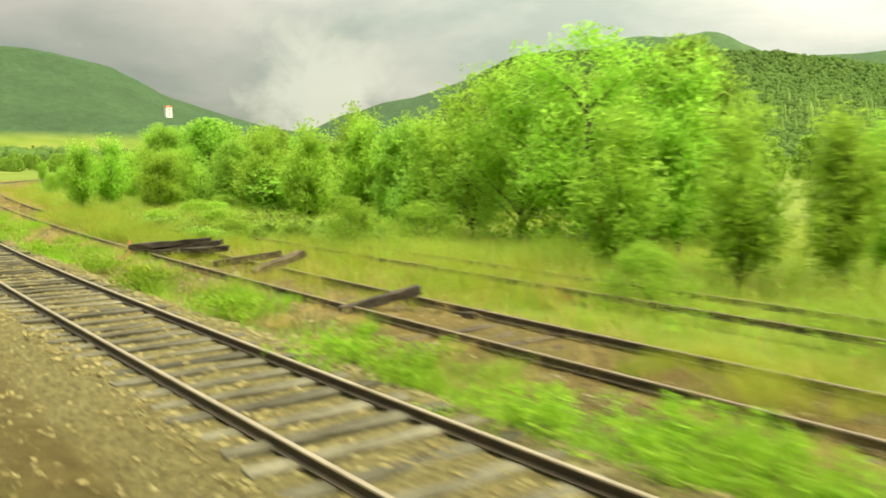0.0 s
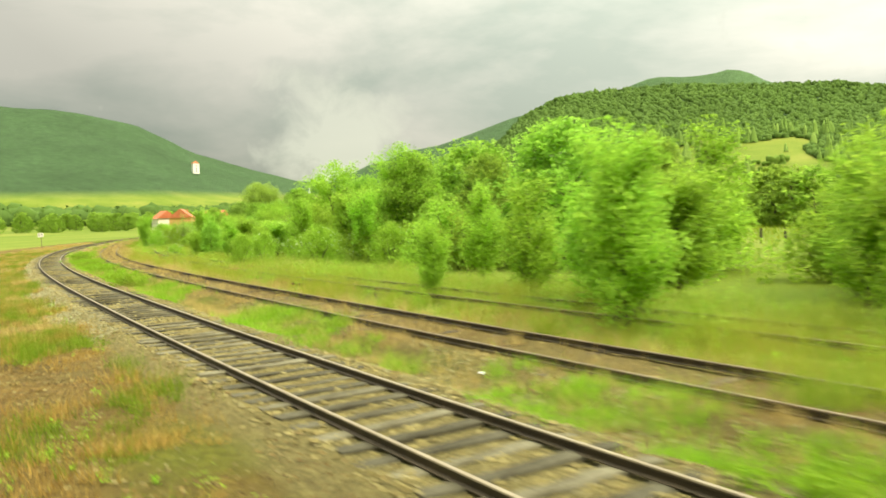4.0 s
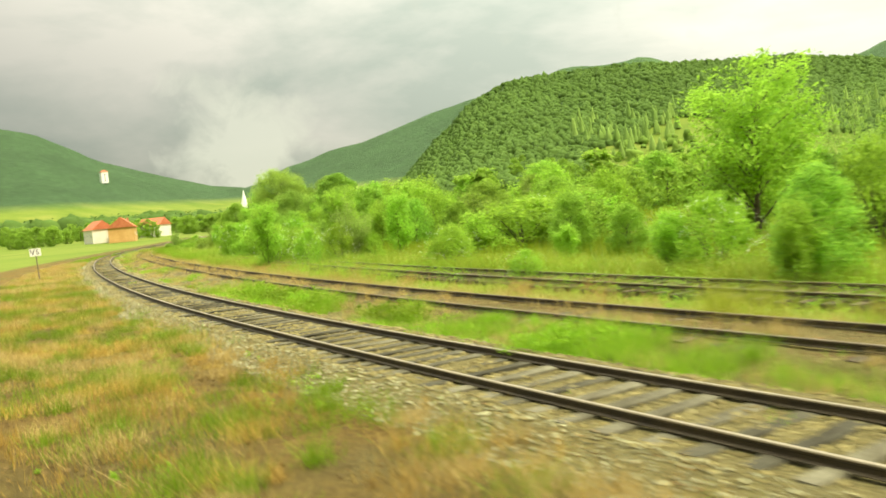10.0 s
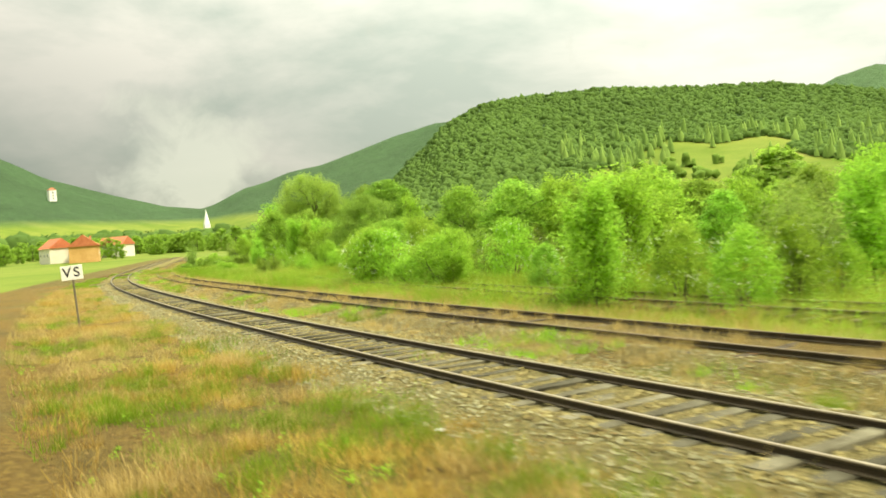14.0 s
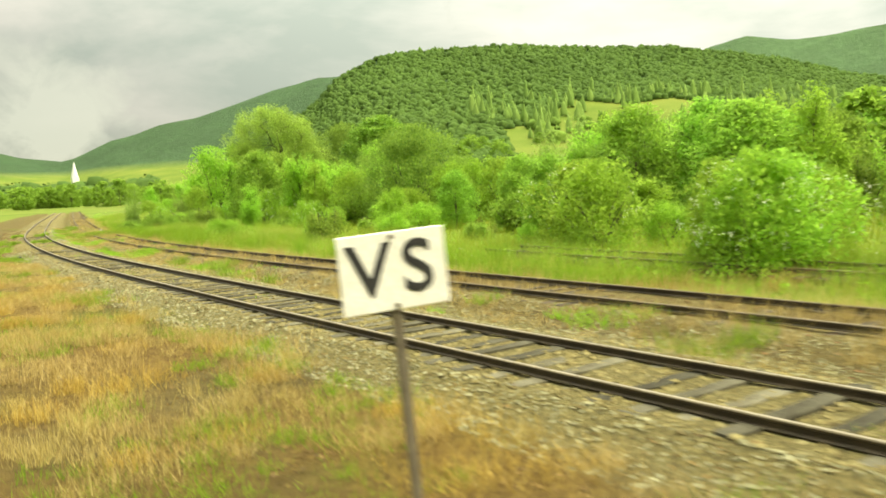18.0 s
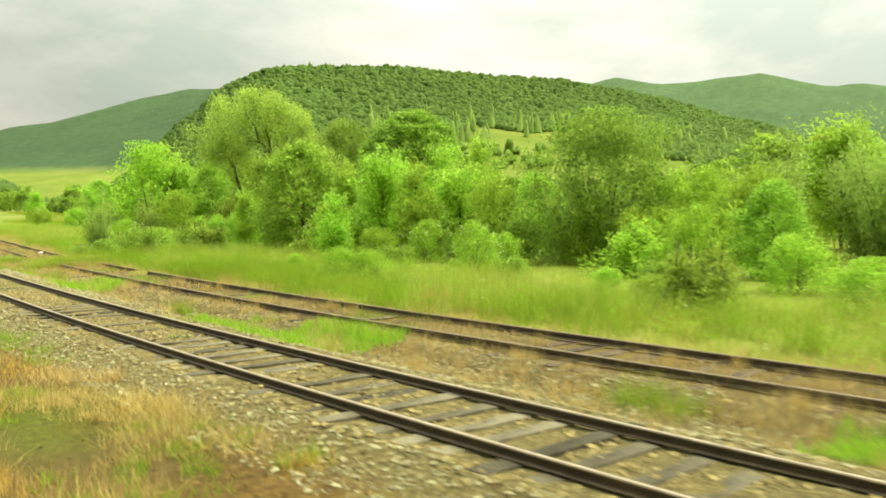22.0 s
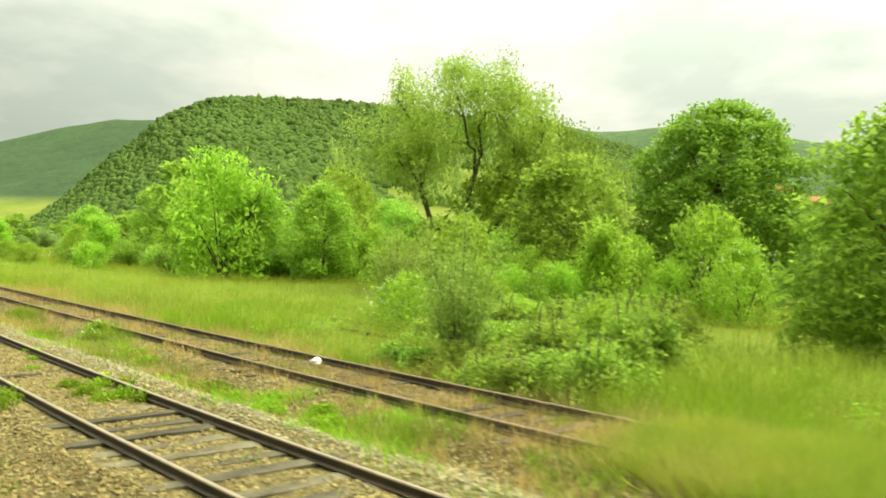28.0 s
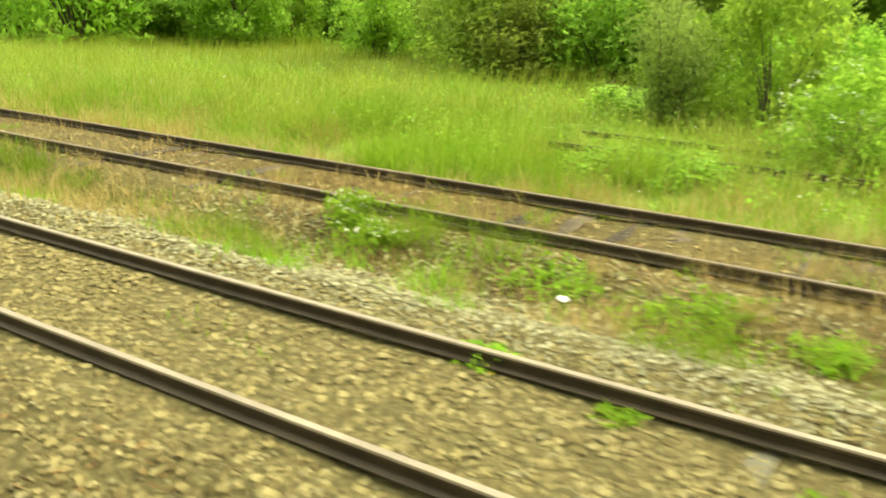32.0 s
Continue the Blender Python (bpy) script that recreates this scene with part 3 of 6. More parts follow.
def track(index, s0, s1, label, sleepers, sink, missing=None):
    """One siding: two rails (web and worn head) on timber sleepers."""
    tr = thing("railway_track", label, "railway track", kind="structure")
    s = np.arange(s0, s1 + 0.01, 1.0)
    low = -0.06 if index == 3 else 0.0
    runs = [(s, 0.0), (s, 1.505)]
    if missing:                             # a length of the farther rail has been taken out
        runs = [(s, 0.0), (np.append(s[s < missing[0]], missing[0]), 1.505), (np.insert(s[s > missing[1]], 0, missing[1]), 1.505)]
    for q, side in runs:
        web = child("rail", sweep("rail", WEB_PROFILE, q, off(index, q) + side, M_RAIL, low), tr)
        child("rail_head", sweep("rail_head", HEAD_PROFILE, q, off(index, q) + side, M_RAILTOP if index == 1 else M_DULLTOP, low), web, "worn brownish rail head")
    timber = M_SLEEPER if index == 1 else M_DARKSLEEPER
    kinds = [sleeper_mesh("sleeper", 20 + i, 2.5, timber) for i in range(6)]
    r = np.random.default_rng(index)
    a, b = sleepers
    for q in np.arange(a, b, 0.62):
        q2 = q + float(r.normal(0, 0.03))
        child("sleeper", kinds[int(r.integers(6))], tr, m=upright(q2, float(off(index, q2)) + 0.75 + float(r.normal(0, 0.03)), -0.19 - float(sink(q2)) + float(r.normal(0, 0.012)), float(r.normal(0, 1.3))))
    rest = [q for q in np.arange(s0, s1, 0.62) if not a <= q < b]
    if not rest:
        return tr
    v, f = [], []
    for q in rest:
        m = upright(q, float(off(index, q)) + 0.75, -0.19 - float(sink(q)), float(r.normal(0, 1.3)))
        base = len(v)
        for x in (-1.25, 1.25):
            for y in (-0.12, 0.12):
                for z in (-0.075, 0.075):
                    v.append(m @ Vector((x, y, z)))
        f += [[base + k for k in q4] for q4 in ((0, 1, 3, 2), (4, 6, 7, 5), (0, 4, 5, 1), (2, 3, 7, 6), (1, 5, 7, 3), (0, 2, 6, 4))]
    tagged(child("distant_sleepers", mesh_from("distant_sleepers", [tuple(p) for p in v], f, timber), tr), kind="stuff")
    return tr


def sunk(*rows):
    """How deep the sleepers lie in the gravel along the line."""
    return lambda s: np.interp(s, [p for p, _ in rows], [q for _, q in rows])


deep1 = sunk((-0, 0.004), (74.3, 0.008), (104.8, 0.013), (204.8, 0.016), (216.1, 0.035), (224.1, 0.045), (227.5, 0.012), (235.5, 0.012), (236.6, 0.05), (240.1, 0.06), (254.1, 0.06))
deep2 = sunk((-0, 0.046), (124, 0.046), (200.4, 0.045), (226.3, 0.04), (256.1, 0.045))
track(1, -50, 100, "siding track with worn rails on grey timber sleepers", (-10, 100), deep1)
track(1, 100, 246, "siding track with worn rails and half-buried timber sleepers", (100, 246), deep1)
track(1, 246, 420, "siding track with worn rails filled with gravel", (246, 290), deep1)
track(2, -50, 110, "rusty siding track sunk in dry grass", (-10, 110), deep2)
track(2, 110, 240, "rusty siding track sunk in dry ground", (110, 240), deep2, (219.9, 220.9))
track(2, 240, 420, "rusty siding track with dark sleepers", (240, 300), deep2)
track(3, -50, 186, "abandoned rusty track overgrown with tall grass", (66, 180), sunk((62, 0.40), (74, 0.12), (90, 0.10)))

lost = thing("railway_track", "end of an abandoned rusty track hidden in brambles", "railway track", kind="structure")
s_ = np.arange(235, 247.1, 1.0)
for d_ in (13.25, 14.75):
    web = child("rail", sweep("rail", WEB_PROFILE, s_, d_ + 0 * s_, M_RAIL, -0.1), lost)
    child("rail_head", sweep("rail_head", HEAD_PROFILE, s_, d_ + 0 * s_, M_RAIL, -0.1), web, "rusty rail head")


# ------------------------------------------------------------------ stones and grasses (past counting)


def lumps(name, x, y, z, size, mat, label, category, seed=0, squash=0.7):
    """Many small stones in one mesh: uneven octahedra."""
    r = np.random.default_rng(seed)
    n = len(x)
    base = np.array([[1, 0, 0], [-1, 0, 0], [0, 1, 0], [0, -1, 0], [0, 0, 1], [0, 0, -1.]])
    base = np.vstack([base[:4], [[0.55, 0.35, 0.8], [-0.5, -0.4, 0.8]]])
    faces = np.array([[0, 2, 4], [2, 5, 4], [2, 1, 5], [1, 3, 5], [3, 0, 4], [3, 4, 5]])
    v = base[None] * (1 + r.normal(0, 0.22, (n, 6, 3)))
    v[..., 2] *= squash
    a = r.uniform(0, 6.283, n)
    c, s = np.cos(a)[:, None], np.sin(a)[:, None]
    vx, vy = v[..., 0] * c - v[..., 1] * s, v[..., 0] * s + v[..., 1] * c
    v = np.stack([vx * 1.25, vy, v[..., 2]], -1) * size[:, None, None]
    v += np.stack([x, y, z], -1)[:, None]
    f = faces[None] + (np.arange(n) * 6)[:, None, None]
    tagged(new(name, mesh_from(name, v.reshape(-1, 3), f.reshape(-1, 3), mat)), label, category, kind="stuff")


def blades(name, x, y, z, height, width, mat, label, category="grass", seed=0, lean=0.35, seg=2):
    """Many grass blades in one mesh, each a bent tapering strip."""
    r = np.random.default_rng(seed)
    n = len(x)
    a = r.uniform(0, 6.283, n)
    b = a + r.uniform(-0.8, 0.8, n) + 1.57
    le = np.abs(r.normal(0, lean, n)) * height
    wx, wy = np.cos(a) * width / 2, np.sin(a) * width / 2
    lx, ly = np.cos(b) * le, np.sin(b) * le
    p0 = np.stack([x - wx, y - wy, z], -1)
    p1 = np.stack([x + wx, y + wy, z], -1)
    m0 = np.stack([x - wx * 0.7 + lx * 0.3, y - wy * 0.7 + ly * 0.3, z + height * 0.6], -1)
    m1 = np.stack([x + wx * 0.7 + lx * 0.3, y + wy * 0.7 + ly * 0.3, z + height * 0.6], -1)
    tip = np.stack([x + lx, y + ly, z + height], -1)
    if seg == 2:
        v = np.stack([p0, p1, m1, m0, tip], 1)
        f = np.array([[0, 1, 2], [0, 2, 3], [3, 2, 4]])
    else:
        v = np.stack([p0, p1, tip], 1)
        f = np.array([[0, 1, 2]])
    k = v.shape[1]
    f = f[None] + (np.arange(n) * k)[:, None, None]
    return tagged(new(name, mesh_from(name, v.reshape(-1, 3), f.reshape(-1, 3), mat)), label, category, kind="stuff")


def spread(n, s0, s1, d0, d1, seed):
    """n random places between s0 and s1 along the line and between the distances d0 and d1 (numbers or functions of s)."""
    r = np.random.default_rng(seed)
    s = r.uniform(s0, s1, n)
    a = d0(s) if callable(d0) else d0
    b = d1(s) if callable(d1) else d1
    d = a + (b - a) * r.uniform(0, 1, n)
    x, y = at(s, d)
    return s, d, x, y, r


def not_on_rails(s, d):
    ok = np.ones(len(s), bool)
    for k in (1, 2):
        for side in (0, 1.505):
            ok &= np.abs(d - off(k, s) - side) > 0.09
    return ok


def patch(scale, seed, level):
    return lambda x, y, s, d: fbm(x, y, scale, seed) > level


def stones(name, n, s0, s1, d0, d1, lo, hi, mat, label, seed, lift=0.1, keep=None):
    s, d, x, y, r = spread(n, s0, s1, d0, d1, seed)
    ok = not_on_rails(s, d)
    if keep is not None:
        ok &= keep(x, y, s, d)
    size = lo + (hi - lo) * r.uniform(0, 1, n) ** 2.2
    lumps(name, x[ok], y[ok], floor_z(s[ok], d[ok]) + lift * size[ok] + r.uniform(-0.012, 0.006, ok.sum()), size[ok], mat, label, "gravel", seed)


stones("ballast_stones", 46000, -6.3, 219.5, lambda s: off(1, s) - 0.7, lambda s: off(1, s) + 2.3, 0.02, 0.052, M_STONE, "brown and pale ballast stones round the sleepers", 31, 0.15)
stones("ballast_stones", 66000, 214.4, 258.1, lambda s: off(1, s) - 2.0, lambda s: off(1, s) + 2.0, 0.013, 0.038, M_STONE, "brown and pale ballast stones filling the siding", 32, 0.15)
stones("gravel_shoulder", 30000, 63.7, 213.5, lambda s: off(1, s) - np.interp(s, [90, 112, 165, 185], [1.6, 1.6, 1.8, 1.7]), lambda s: off(1, s) - 0.5, 0.014, 0.04, M_PALEGRAVEL, "pale grey gravel along the siding", 33, 0.15)
stones("gravel_ridge", 9000, 104.8, 256.1, lambda s: off(1, s) + 1.75, lambda s: off(1, s) + 3.1, 0.016, 0.042, M_GREYSTONE, "grey gravel heaped between the tracks", 34, 0.15, lambda x, y, s, d: fbm(x, y, 5, 2) > -0.1)
stones("gravel_ridge", 26000, 212, 258.1, lambda s: off(1, s) + 1.75, lambda s: off(1, s) + 3.0, 0.014, 0.034, M_PALEGRAVEL, "pale grey gravel heaped beside the siding", 36, 0.15)
stones("scattered_stones", 12000, -10.5, 256.1, lambda s: off(1, s) + 2.6, lambda s: off(2, s) + 2.2, 0.013, 0.04, M_STONE, "stones scattered between the tracks", 35, 0.15)


def grass(name, n, s0, s1, d0, d1, lo, hi, wide, mat, label, seed, keep=None, seg=2, lean=0.35, ground=None, category="grass", rise=False, tuft=0, wide_tuft=0.13):
    if tuft:                                # blades gathered into tufts
        s, d, x, y, r = spread(n // tuft, s0, s1, d0, d1, seed)
        s, d = np.repeat(s, tuft)[:n], np.repeat(d, tuft)[:n]
        n = len(s)
        grow_ = np.repeat(r.uniform(0.5, 1.5, n // tuft), tuft)
        s = s + r.normal(0, wide_tuft, n) * grow_
        d = np.maximum(d + r.normal(0, wide_tuft, n) * grow_, 0.75)
        x, y = at(s, d)
    else:
        s, d, x, y, r = spread(n, s0, s1, d0, d1, seed)
    ok = np.ones(n, bool) if keep is None else keep(x, y, s, d)
    h = lo + (hi - lo) * np.clip(0.5 + 0.45 * fbm(x, y, 2.0, seed) + r.normal(0, 0.22, n), 0, 1.15)
    if rise:                                # lower towards the rusty track, and short round the abandoned rails
        h = h * np.clip((d - d0(s)) / 2.5, 0.35, 1.0)
        h = h * np.where(d < off(3, s) + 2.0, np.interp(s, [82, 92, 98, 130, 138, 182, 190], [1, 0.75, 0.4, 0.4, 0.7, 0.7, 1]), 1.0)
    z = floor_z(s, d) - 0.02 if ground is None else ground(x, y) - 0.03
    return blades(name, x[ok], y[ok], z[ok], h[ok], wide * r.uniform(0.6, 1.3, n)[ok], mat, label, category, seed, lean, seg)


stones("scattered_stones", 9000, 219.5, 258.1, lambda s: off(1, s) + 2.6, lambda s: off(2, s) + 2.2, 0.012, 0.036, M_STONE, "stones scattered in the dead leaves between the tracks", 37, 0.15)

stones("scattered_stones", 14000, 224.6, 258.1, lambda s: off(1, s) + 2.7, lambda s: off(2, s) - 0.15, 0.012, 0.04, M_GREYSTONE, "pale stones strewn over the bare ground between the tracks", 140, 0.15, lambda x, y, s, d: fbm(x, y, 3, 4) > -0.3)
stones("scattered_stones", 42000, 136, 226.3, lambda s: off(1, s) + 1.7, lambda s: off(2, s) - 0.2, 0.012, 0.034, M_PALEGRAVEL, "grey gravel showing through the weeds between the tracks", 137, 0.05)

stones("gravel_ridge", 20000, -6.3, 68, lambda s: off(1, s) + 1.7, lambda s: off(2, s) - 0.25, 0.012, 0.04, M_GREYSTONE, "pale gravel strewn between the tracks", 138, 0.12, lambda x, y, s, d: fbm(x, y, 4, 3) > -0.35)
stones("scattered_stones", 9000, -6.3, 63.7, 0.8, lambda s: off(1, s) - 0.6, 0.012, 0.036, M_STONE, "brown stones scattered on the bare verge", 139, 0.1)


def litter_bits(name, n, s0, s1, d0, d1, size, mat, label, seed, level, scale_=1.4):
    """Fallen leaves, twigs and stalks lying flat on the ground."""
    s, d, x, y, r = spread(n, s0, s1, d0, d1, seed)
    ok = not_on_rails(s, d) & (fbm(x, y, scale_, seed) > level)
    k = int(ok.sum())
    a, L = r.uniform(0, 6.283, k), size * r.uniform(0.4, 1.5, k)
    w, z = L * r.uniform(0.06, 0.3, k), floor_z(s[ok], d[ok]) + r.uniform(0.0, 0.03, k)
    ax, ay = np.cos(a), np.sin(a)
    v = np.stack([np.stack([x[ok] + ax * L * p - ay * w * q, y[ok] + ay * L * p + ax * w * q, z + t], -1) for p, q, t in ((-0.5, 0, 0.0), (0, -0.5, 0.015), (0.5, 0, 0.01), (0, 0.5, 0.0))], 1)
    tagged(new(name, mesh_from(name, v.reshape(-1, 3), np.arange(k * 4).reshape(-1, 4), mat)), label, "ground litter", kind="stuff")


litter_bits("dry_litter", 26000, -5.3, 256.1, lambda s: off(1, s) + 2.7, lambda s: off(2, s) + 2.3, 0.085, M_RUSTLEAF, "rust-brown dead leaves and stalks between the tracks", 151, -0.3)
litter_bits("dry_litter", 30000, -5.3, 256.1, lambda s: off(1, s) + 2.5, lambda s: off(2, s) + 2.3, 0.10, M_STRAW, "straw-coloured dead stalks between the tracks", 152, 0.0)
litter_bits("dry_litter", 36000, 38, 256.1, 0.8, lambda s: off(1, s) - 0.5, 0.09, M_RUSTLEAF, "rust-brown dead leaves and stalks on the verge", 153, -0.2)

# tall meadow grass beyond the second track
grass("seed_stalks", 40000, -15.8, 324.1, lambda s: off(2, s) + 2.4, lambda s: off(2, s) + 9.0, 0.5, 1.0, 0.009, M_DRYGREEN, "pale seeding stalks above the tall grass", 40, patch(5, 21, -0.1), seg=2, lean=0.3, rise=True)
grass("tall_grass", 90000, -15.8, 304.1, lambda s: off(2, s) + 2.3, lambda s: np.maximum(off(2, s) + 9.0, 19), 0.25, 0.8, 0.015, M_GRASS, "tall bright green grass beside the tracks", 41, seg=2, lean=1.1, rise=True)
grass("tall_grass", 190000, -15.8, 304.1, lambda s: off(2, s) + 2.3, lambda s: np.maximum(off(2, s) + 9.5, 19), 0.3, 0.95, 0.015, M_GRASS, "fine feathery green grass beside the tracks", 141, seg=1, lean=1.1, rise=True, tuft=40, wide_tuft=0.2)
grass("tall_grass", 110000, -21, 354.1, 18, 34, 0.35, 0.85, 0.024, M_MEADOW, "tall meadow grass among the bushes", 42, seg=1, ground=land)
grass("meadow_grass", 45000, -63.1, 514.1, 33, 95, 0.3, 0.7, 0.14, M_MEADOW, "meadow grass in the valley", 43, seg=1, ground=land)


def forbs(name, n, s0, s1, d0, d1, mat, label, seed, size=0.03, high=0.8, per=34):
    """Broad-leaved weeds standing in the grass."""
    s, d, x, y, r = spread(n, s0, s1, d0, d1, seed)
    ok = fbm(x, y, 4.0, seed) > -0.1
    h = high * r.uniform(0.2, 1.0, ok.sum())
    cs = np.stack([x[ok], y[ok], floor_z(s[ok], d[ok]) + h * 0.6], -1)
    k = len(cs) * per
    c = np.repeat(cs, per, 0) + r.normal(0, 1, (k, 3)) * np.stack([np.repeat(h, per) * 0.28] * 2 + [np.repeat(h, per) * 0.26], -1)
    c[:, 2] = np.maximum(c[:, 2], -0.28)
    way = r.normal(0, 1, (k, 3)) * [1, 1, 0.5]
    way /= np.linalg.norm(way, axis=1, keepdims=True)
    side = np.cross(way, [0, 0, 1.0] + r.normal(0, 0.4, (k, 3)))
    L = (size * r.uniform(0.6, 1.4, k))[:, None]
    v = np.stack([c - way * L, c + side * L * 0.45, c + way * L, c - side * L * 0.45], 1)
    tagged(new(name, mesh_from(name, v.reshape(-1, 3), np.arange(k * 4).reshape(-1, 4), mat)), label, "weeds", kind="stuff")


forbs("meadow_weeds", 7000, -15.8, 324.1, lambda s: off(2, s) + 3.0, lambda s: np.maximum(off(2, s) + 10.0, 20), M_WEED, "broad-leaved green weeds in the tall grass", 161)
forbs("meadow_weeds", 3500, -15.8, 324.1, lambda s: off(2, s) + 4.0, lambda s: np.maximum(off(2, s) + 11.0, 22), M_BRAMBLE, "darker weeds and briars in the tall grass", 162, 0.032, 1.1)
forbs("meadow_flowers", 420, 120, 300, lambda s: off(2, s) + 2.6, lambda s: off(2, s) + 9.0, M_BLOSSOM, "small white flowers in the tall grass", 164, 0.022, 0.9, 5)
grass("sorrel", 44000, -10.5, 290, lambda s: off(2, s) + 2.2, lambda s: off(2, s) + 5.5, 0.25, 0.65, 0.010, M_SORREL, "reddish seed heads of sorrel and dry grass along the rusty track", 165, patch(2.4, 45, -0.05), seg=1, lean=0.9, tuft=60, wide_tuft=0.25)
# dry stalks in and beside the rusty track
grass("dry_stalks", 52000, -10.5, 294.1, lambda s: off(2, s) - 0.45, lambda s: off(2, s) + 2.5, 0.08, 0.36, 0.012, M_GOLD, "dry yellow grass in the rusty track", 44, patch(1.1, 9, 0.1), seg=1, lean=0.6)
grass("dry_stalks", 24000, -10.5, 294.1, lambda s: off(2, s) + 1.6, lambda s: off(2, s) + 3.2, 0.15, 0.5, 0.009, M_GOLD, "yellowish grass along the far rusty rail", 39, seg=1, lean=0.7, tuft=40, wide_tuft=0.2)
grass("dry_stalks", 26000, -10.5, 256.1, lambda s: off(1, s) + 1.9, lambda s: off(2, s) + 0.1, 0.06, 0.24, 0.014, M_GOLD, "dry yellow tufts between the tracks", 38, patch(1.6, 27, 0.0), seg=1, lean=0.7, tuft=14)
grass("dry_stalks", 12000, 84.6, 200.4, lambda s: off(2, s) + 2.0, lambda s: off(3, s) + 2.2, 0.12, 0.4, 0.02, M_DRYGREEN, "dry yellowish grass between the overgrown tracks", 45, seg=1, lean=0.5)
grass("straw_tufts", 26000, -10.5, 256.1, lambda s: off(2, s) - 0.15, lambda s: off(2, s) + 2.3, 0.16, 0.5, 0.006, M_GOLD, "fluffy straw-coloured tufts along the rusty rails", 171, patch(2.5, 31, -0.1), seg=1, lean=0.7, tuft=80, wide_tuft=0.1)
grass("straw_tufts", 70000, -10.5, 256.1, lambda s: off(1, s) + 2.5, lambda s: off(2, s) - 0.2, 0.12, 0.36, 0.006, M_GOLD, "straw-coloured tufts between the tracks", 172, seg=1, lean=0.8, tuft=60, wide_tuft=0.13)
# soft mounds of weeds and grass
grass("track_grass", 30000, -12.6, 46.6, lambda s: off(2, s) + 0.25, lambda s: off(2, s) + 2.4, 0.12, 0.45, 0.012, M_GRASS, "soft green grass growing in the rusty track", 191, patch(2.2, 33, -0.12), seg=1, lean=0.85, tuft=120, wide_tuft=0.22)
grass("track_grass", 46000, 25.7, 48.8, lambda s: off(2, s) + 0.75, lambda s: off(2, s) + 3.4, 0.25, 0.7, 0.013, M_GRASS, "tall green grass burying the far rail of the rusty track", 195, seg=1, lean=0.85, tuft=120, wide_tuft=0.24)
grass("low_weeds", 14000, 222.9, 233.9, lambda s: off(1, s) + 1.8, lambda s: off(2, s) + 1.4, 0.05, 0.2, 0.012, M_WEED, "low green weeds spreading over the ballast", 196, patch(2.4, 41, 0.0), seg=1, lean=0.9, tuft=90, wide_tuft=0.22)
grass("track_grass", 26000, 226.3, 229.4, lambda s: off(2, s) - 0.5, lambda s: off(2, s) + 2.4, 0.3, 0.52, 0.012, M_GRASS, "green grass burying a stretch of the rusty rails", 200, seg=1, lean=0.9, tuft=120, wide_tuft=0.24)
grass("straw_tufts", 5000, 225.5, 230.1, lambda s: off(2, s) - 0.6, lambda s: off(2, s) + 2.4, 0.25, 0.5, 0.007, M_GOLD, "straw-coloured grass over the buried rails", 201, seg=1, lean=0.8, tuft=50, wide_tuft=0.2)
grass("straw_tufts", 1600, 219.9, 220.9, lambda s: off(2, s) + 1.2, lambda s: off(2, s) + 2.2, 0.1, 0.3, 0.007, M_DRYGREEN, "straw-coloured grass where a rail is missing", 202, seg=1, lean=0.8, tuft=50, wide_tuft=0.12)
grass("weed_mounds", 60000, 202, 233, lambda s: off(2, s) + 2.3, lambda s: off(2, s) + 7.0, 0.3, 0.85, 0.015, M_WEED, "fresh green weeds crowding the tall grass", 197, patch(3.0, 42, -0.1), seg=1, lean=0.85, tuft=150, wide_tuft=0.34)
grass("track_grass", 12000, 196.7, 256.1, lambda s: off(2, s) + 0.2, lambda s: off(2, s) + 1.9, 0.05, 0.18, 0.011, M_WEED, "green weeds growing in the rusty track", 192, patch(2.0, 35, 0.1), seg=1, lean=0.85, tuft=90, wide_tuft=0.2)
grass("weed_mounds", 26000, 233, 258, lambda s: off(2, s) + 2.3, lambda s: off(2, s) + 8.5, 0.25, 0.75, 0.014, M_WEED, "fresh green weeds in the tall grass", 203, patch(2.6, 46, 0.05), seg=1, lean=0.9, tuft=150, wide_tuft=0.34)
forbs("meadow_weeds", 500, 228, 262, lambda s: off(2, s) + 2.6, lambda s: off(2, s) + 10.0, M_BRAMBLE, "darker green herbs in the tall grass", 166, 0.03, 0.9)
grass("grass_mounds", 60000, -12.6, 114.4, lambda s: off(2, s) + 2.0, lambda s: off(2, s) + 7.0, 0.35, 0.9, 0.013, M_GRASS, "feathery mounds of tall green grass", 193, patch(3.5, 36, -0.15), seg=1, lean=0.8, tuft=220, wide_tuft=0.34)
grass("weed_mounds", 60000, 152.7, 294.1, lambda s: off(2, s) + 2.6, lambda s: off(2, s) + 9.0, 0.3, 0.95, 0.016, M_WEED, "mounds of bright green weeds in the tall grass", 194, patch(4.0, 37, 0.0), seg=1, lean=0.85, tuft=220, wide_tuft=0.36)
for n_, a_, b_, seed_ in ((22000, 72, 137, 181), (9000, -4, 66, 182), (4500, 219, 256, 183), (2400, 137, 219, 184)):
    grass("weed_mounds", n_, a_, b_, lambda s: off(1, s) + 2.5, lambda s: off(2, s) - 0.5, 0.14, 0.5, 0.011, M_WEED, "soft mounds of bright green weeds between the tracks", seed_, seg=1, lean=0.9, tuft=200, wide_tuft=0.24)
grass("weed_mounds", 50000, 61.6, 152.7, 1.2, lambda s: off(1, s) - 1.3, 0.12, 0.38, 0.010, M_WEED, "mounds of bright green weeds on the verge", 185, seg=1, lean=0.9, tuft=200, wide_tuft=0.2)
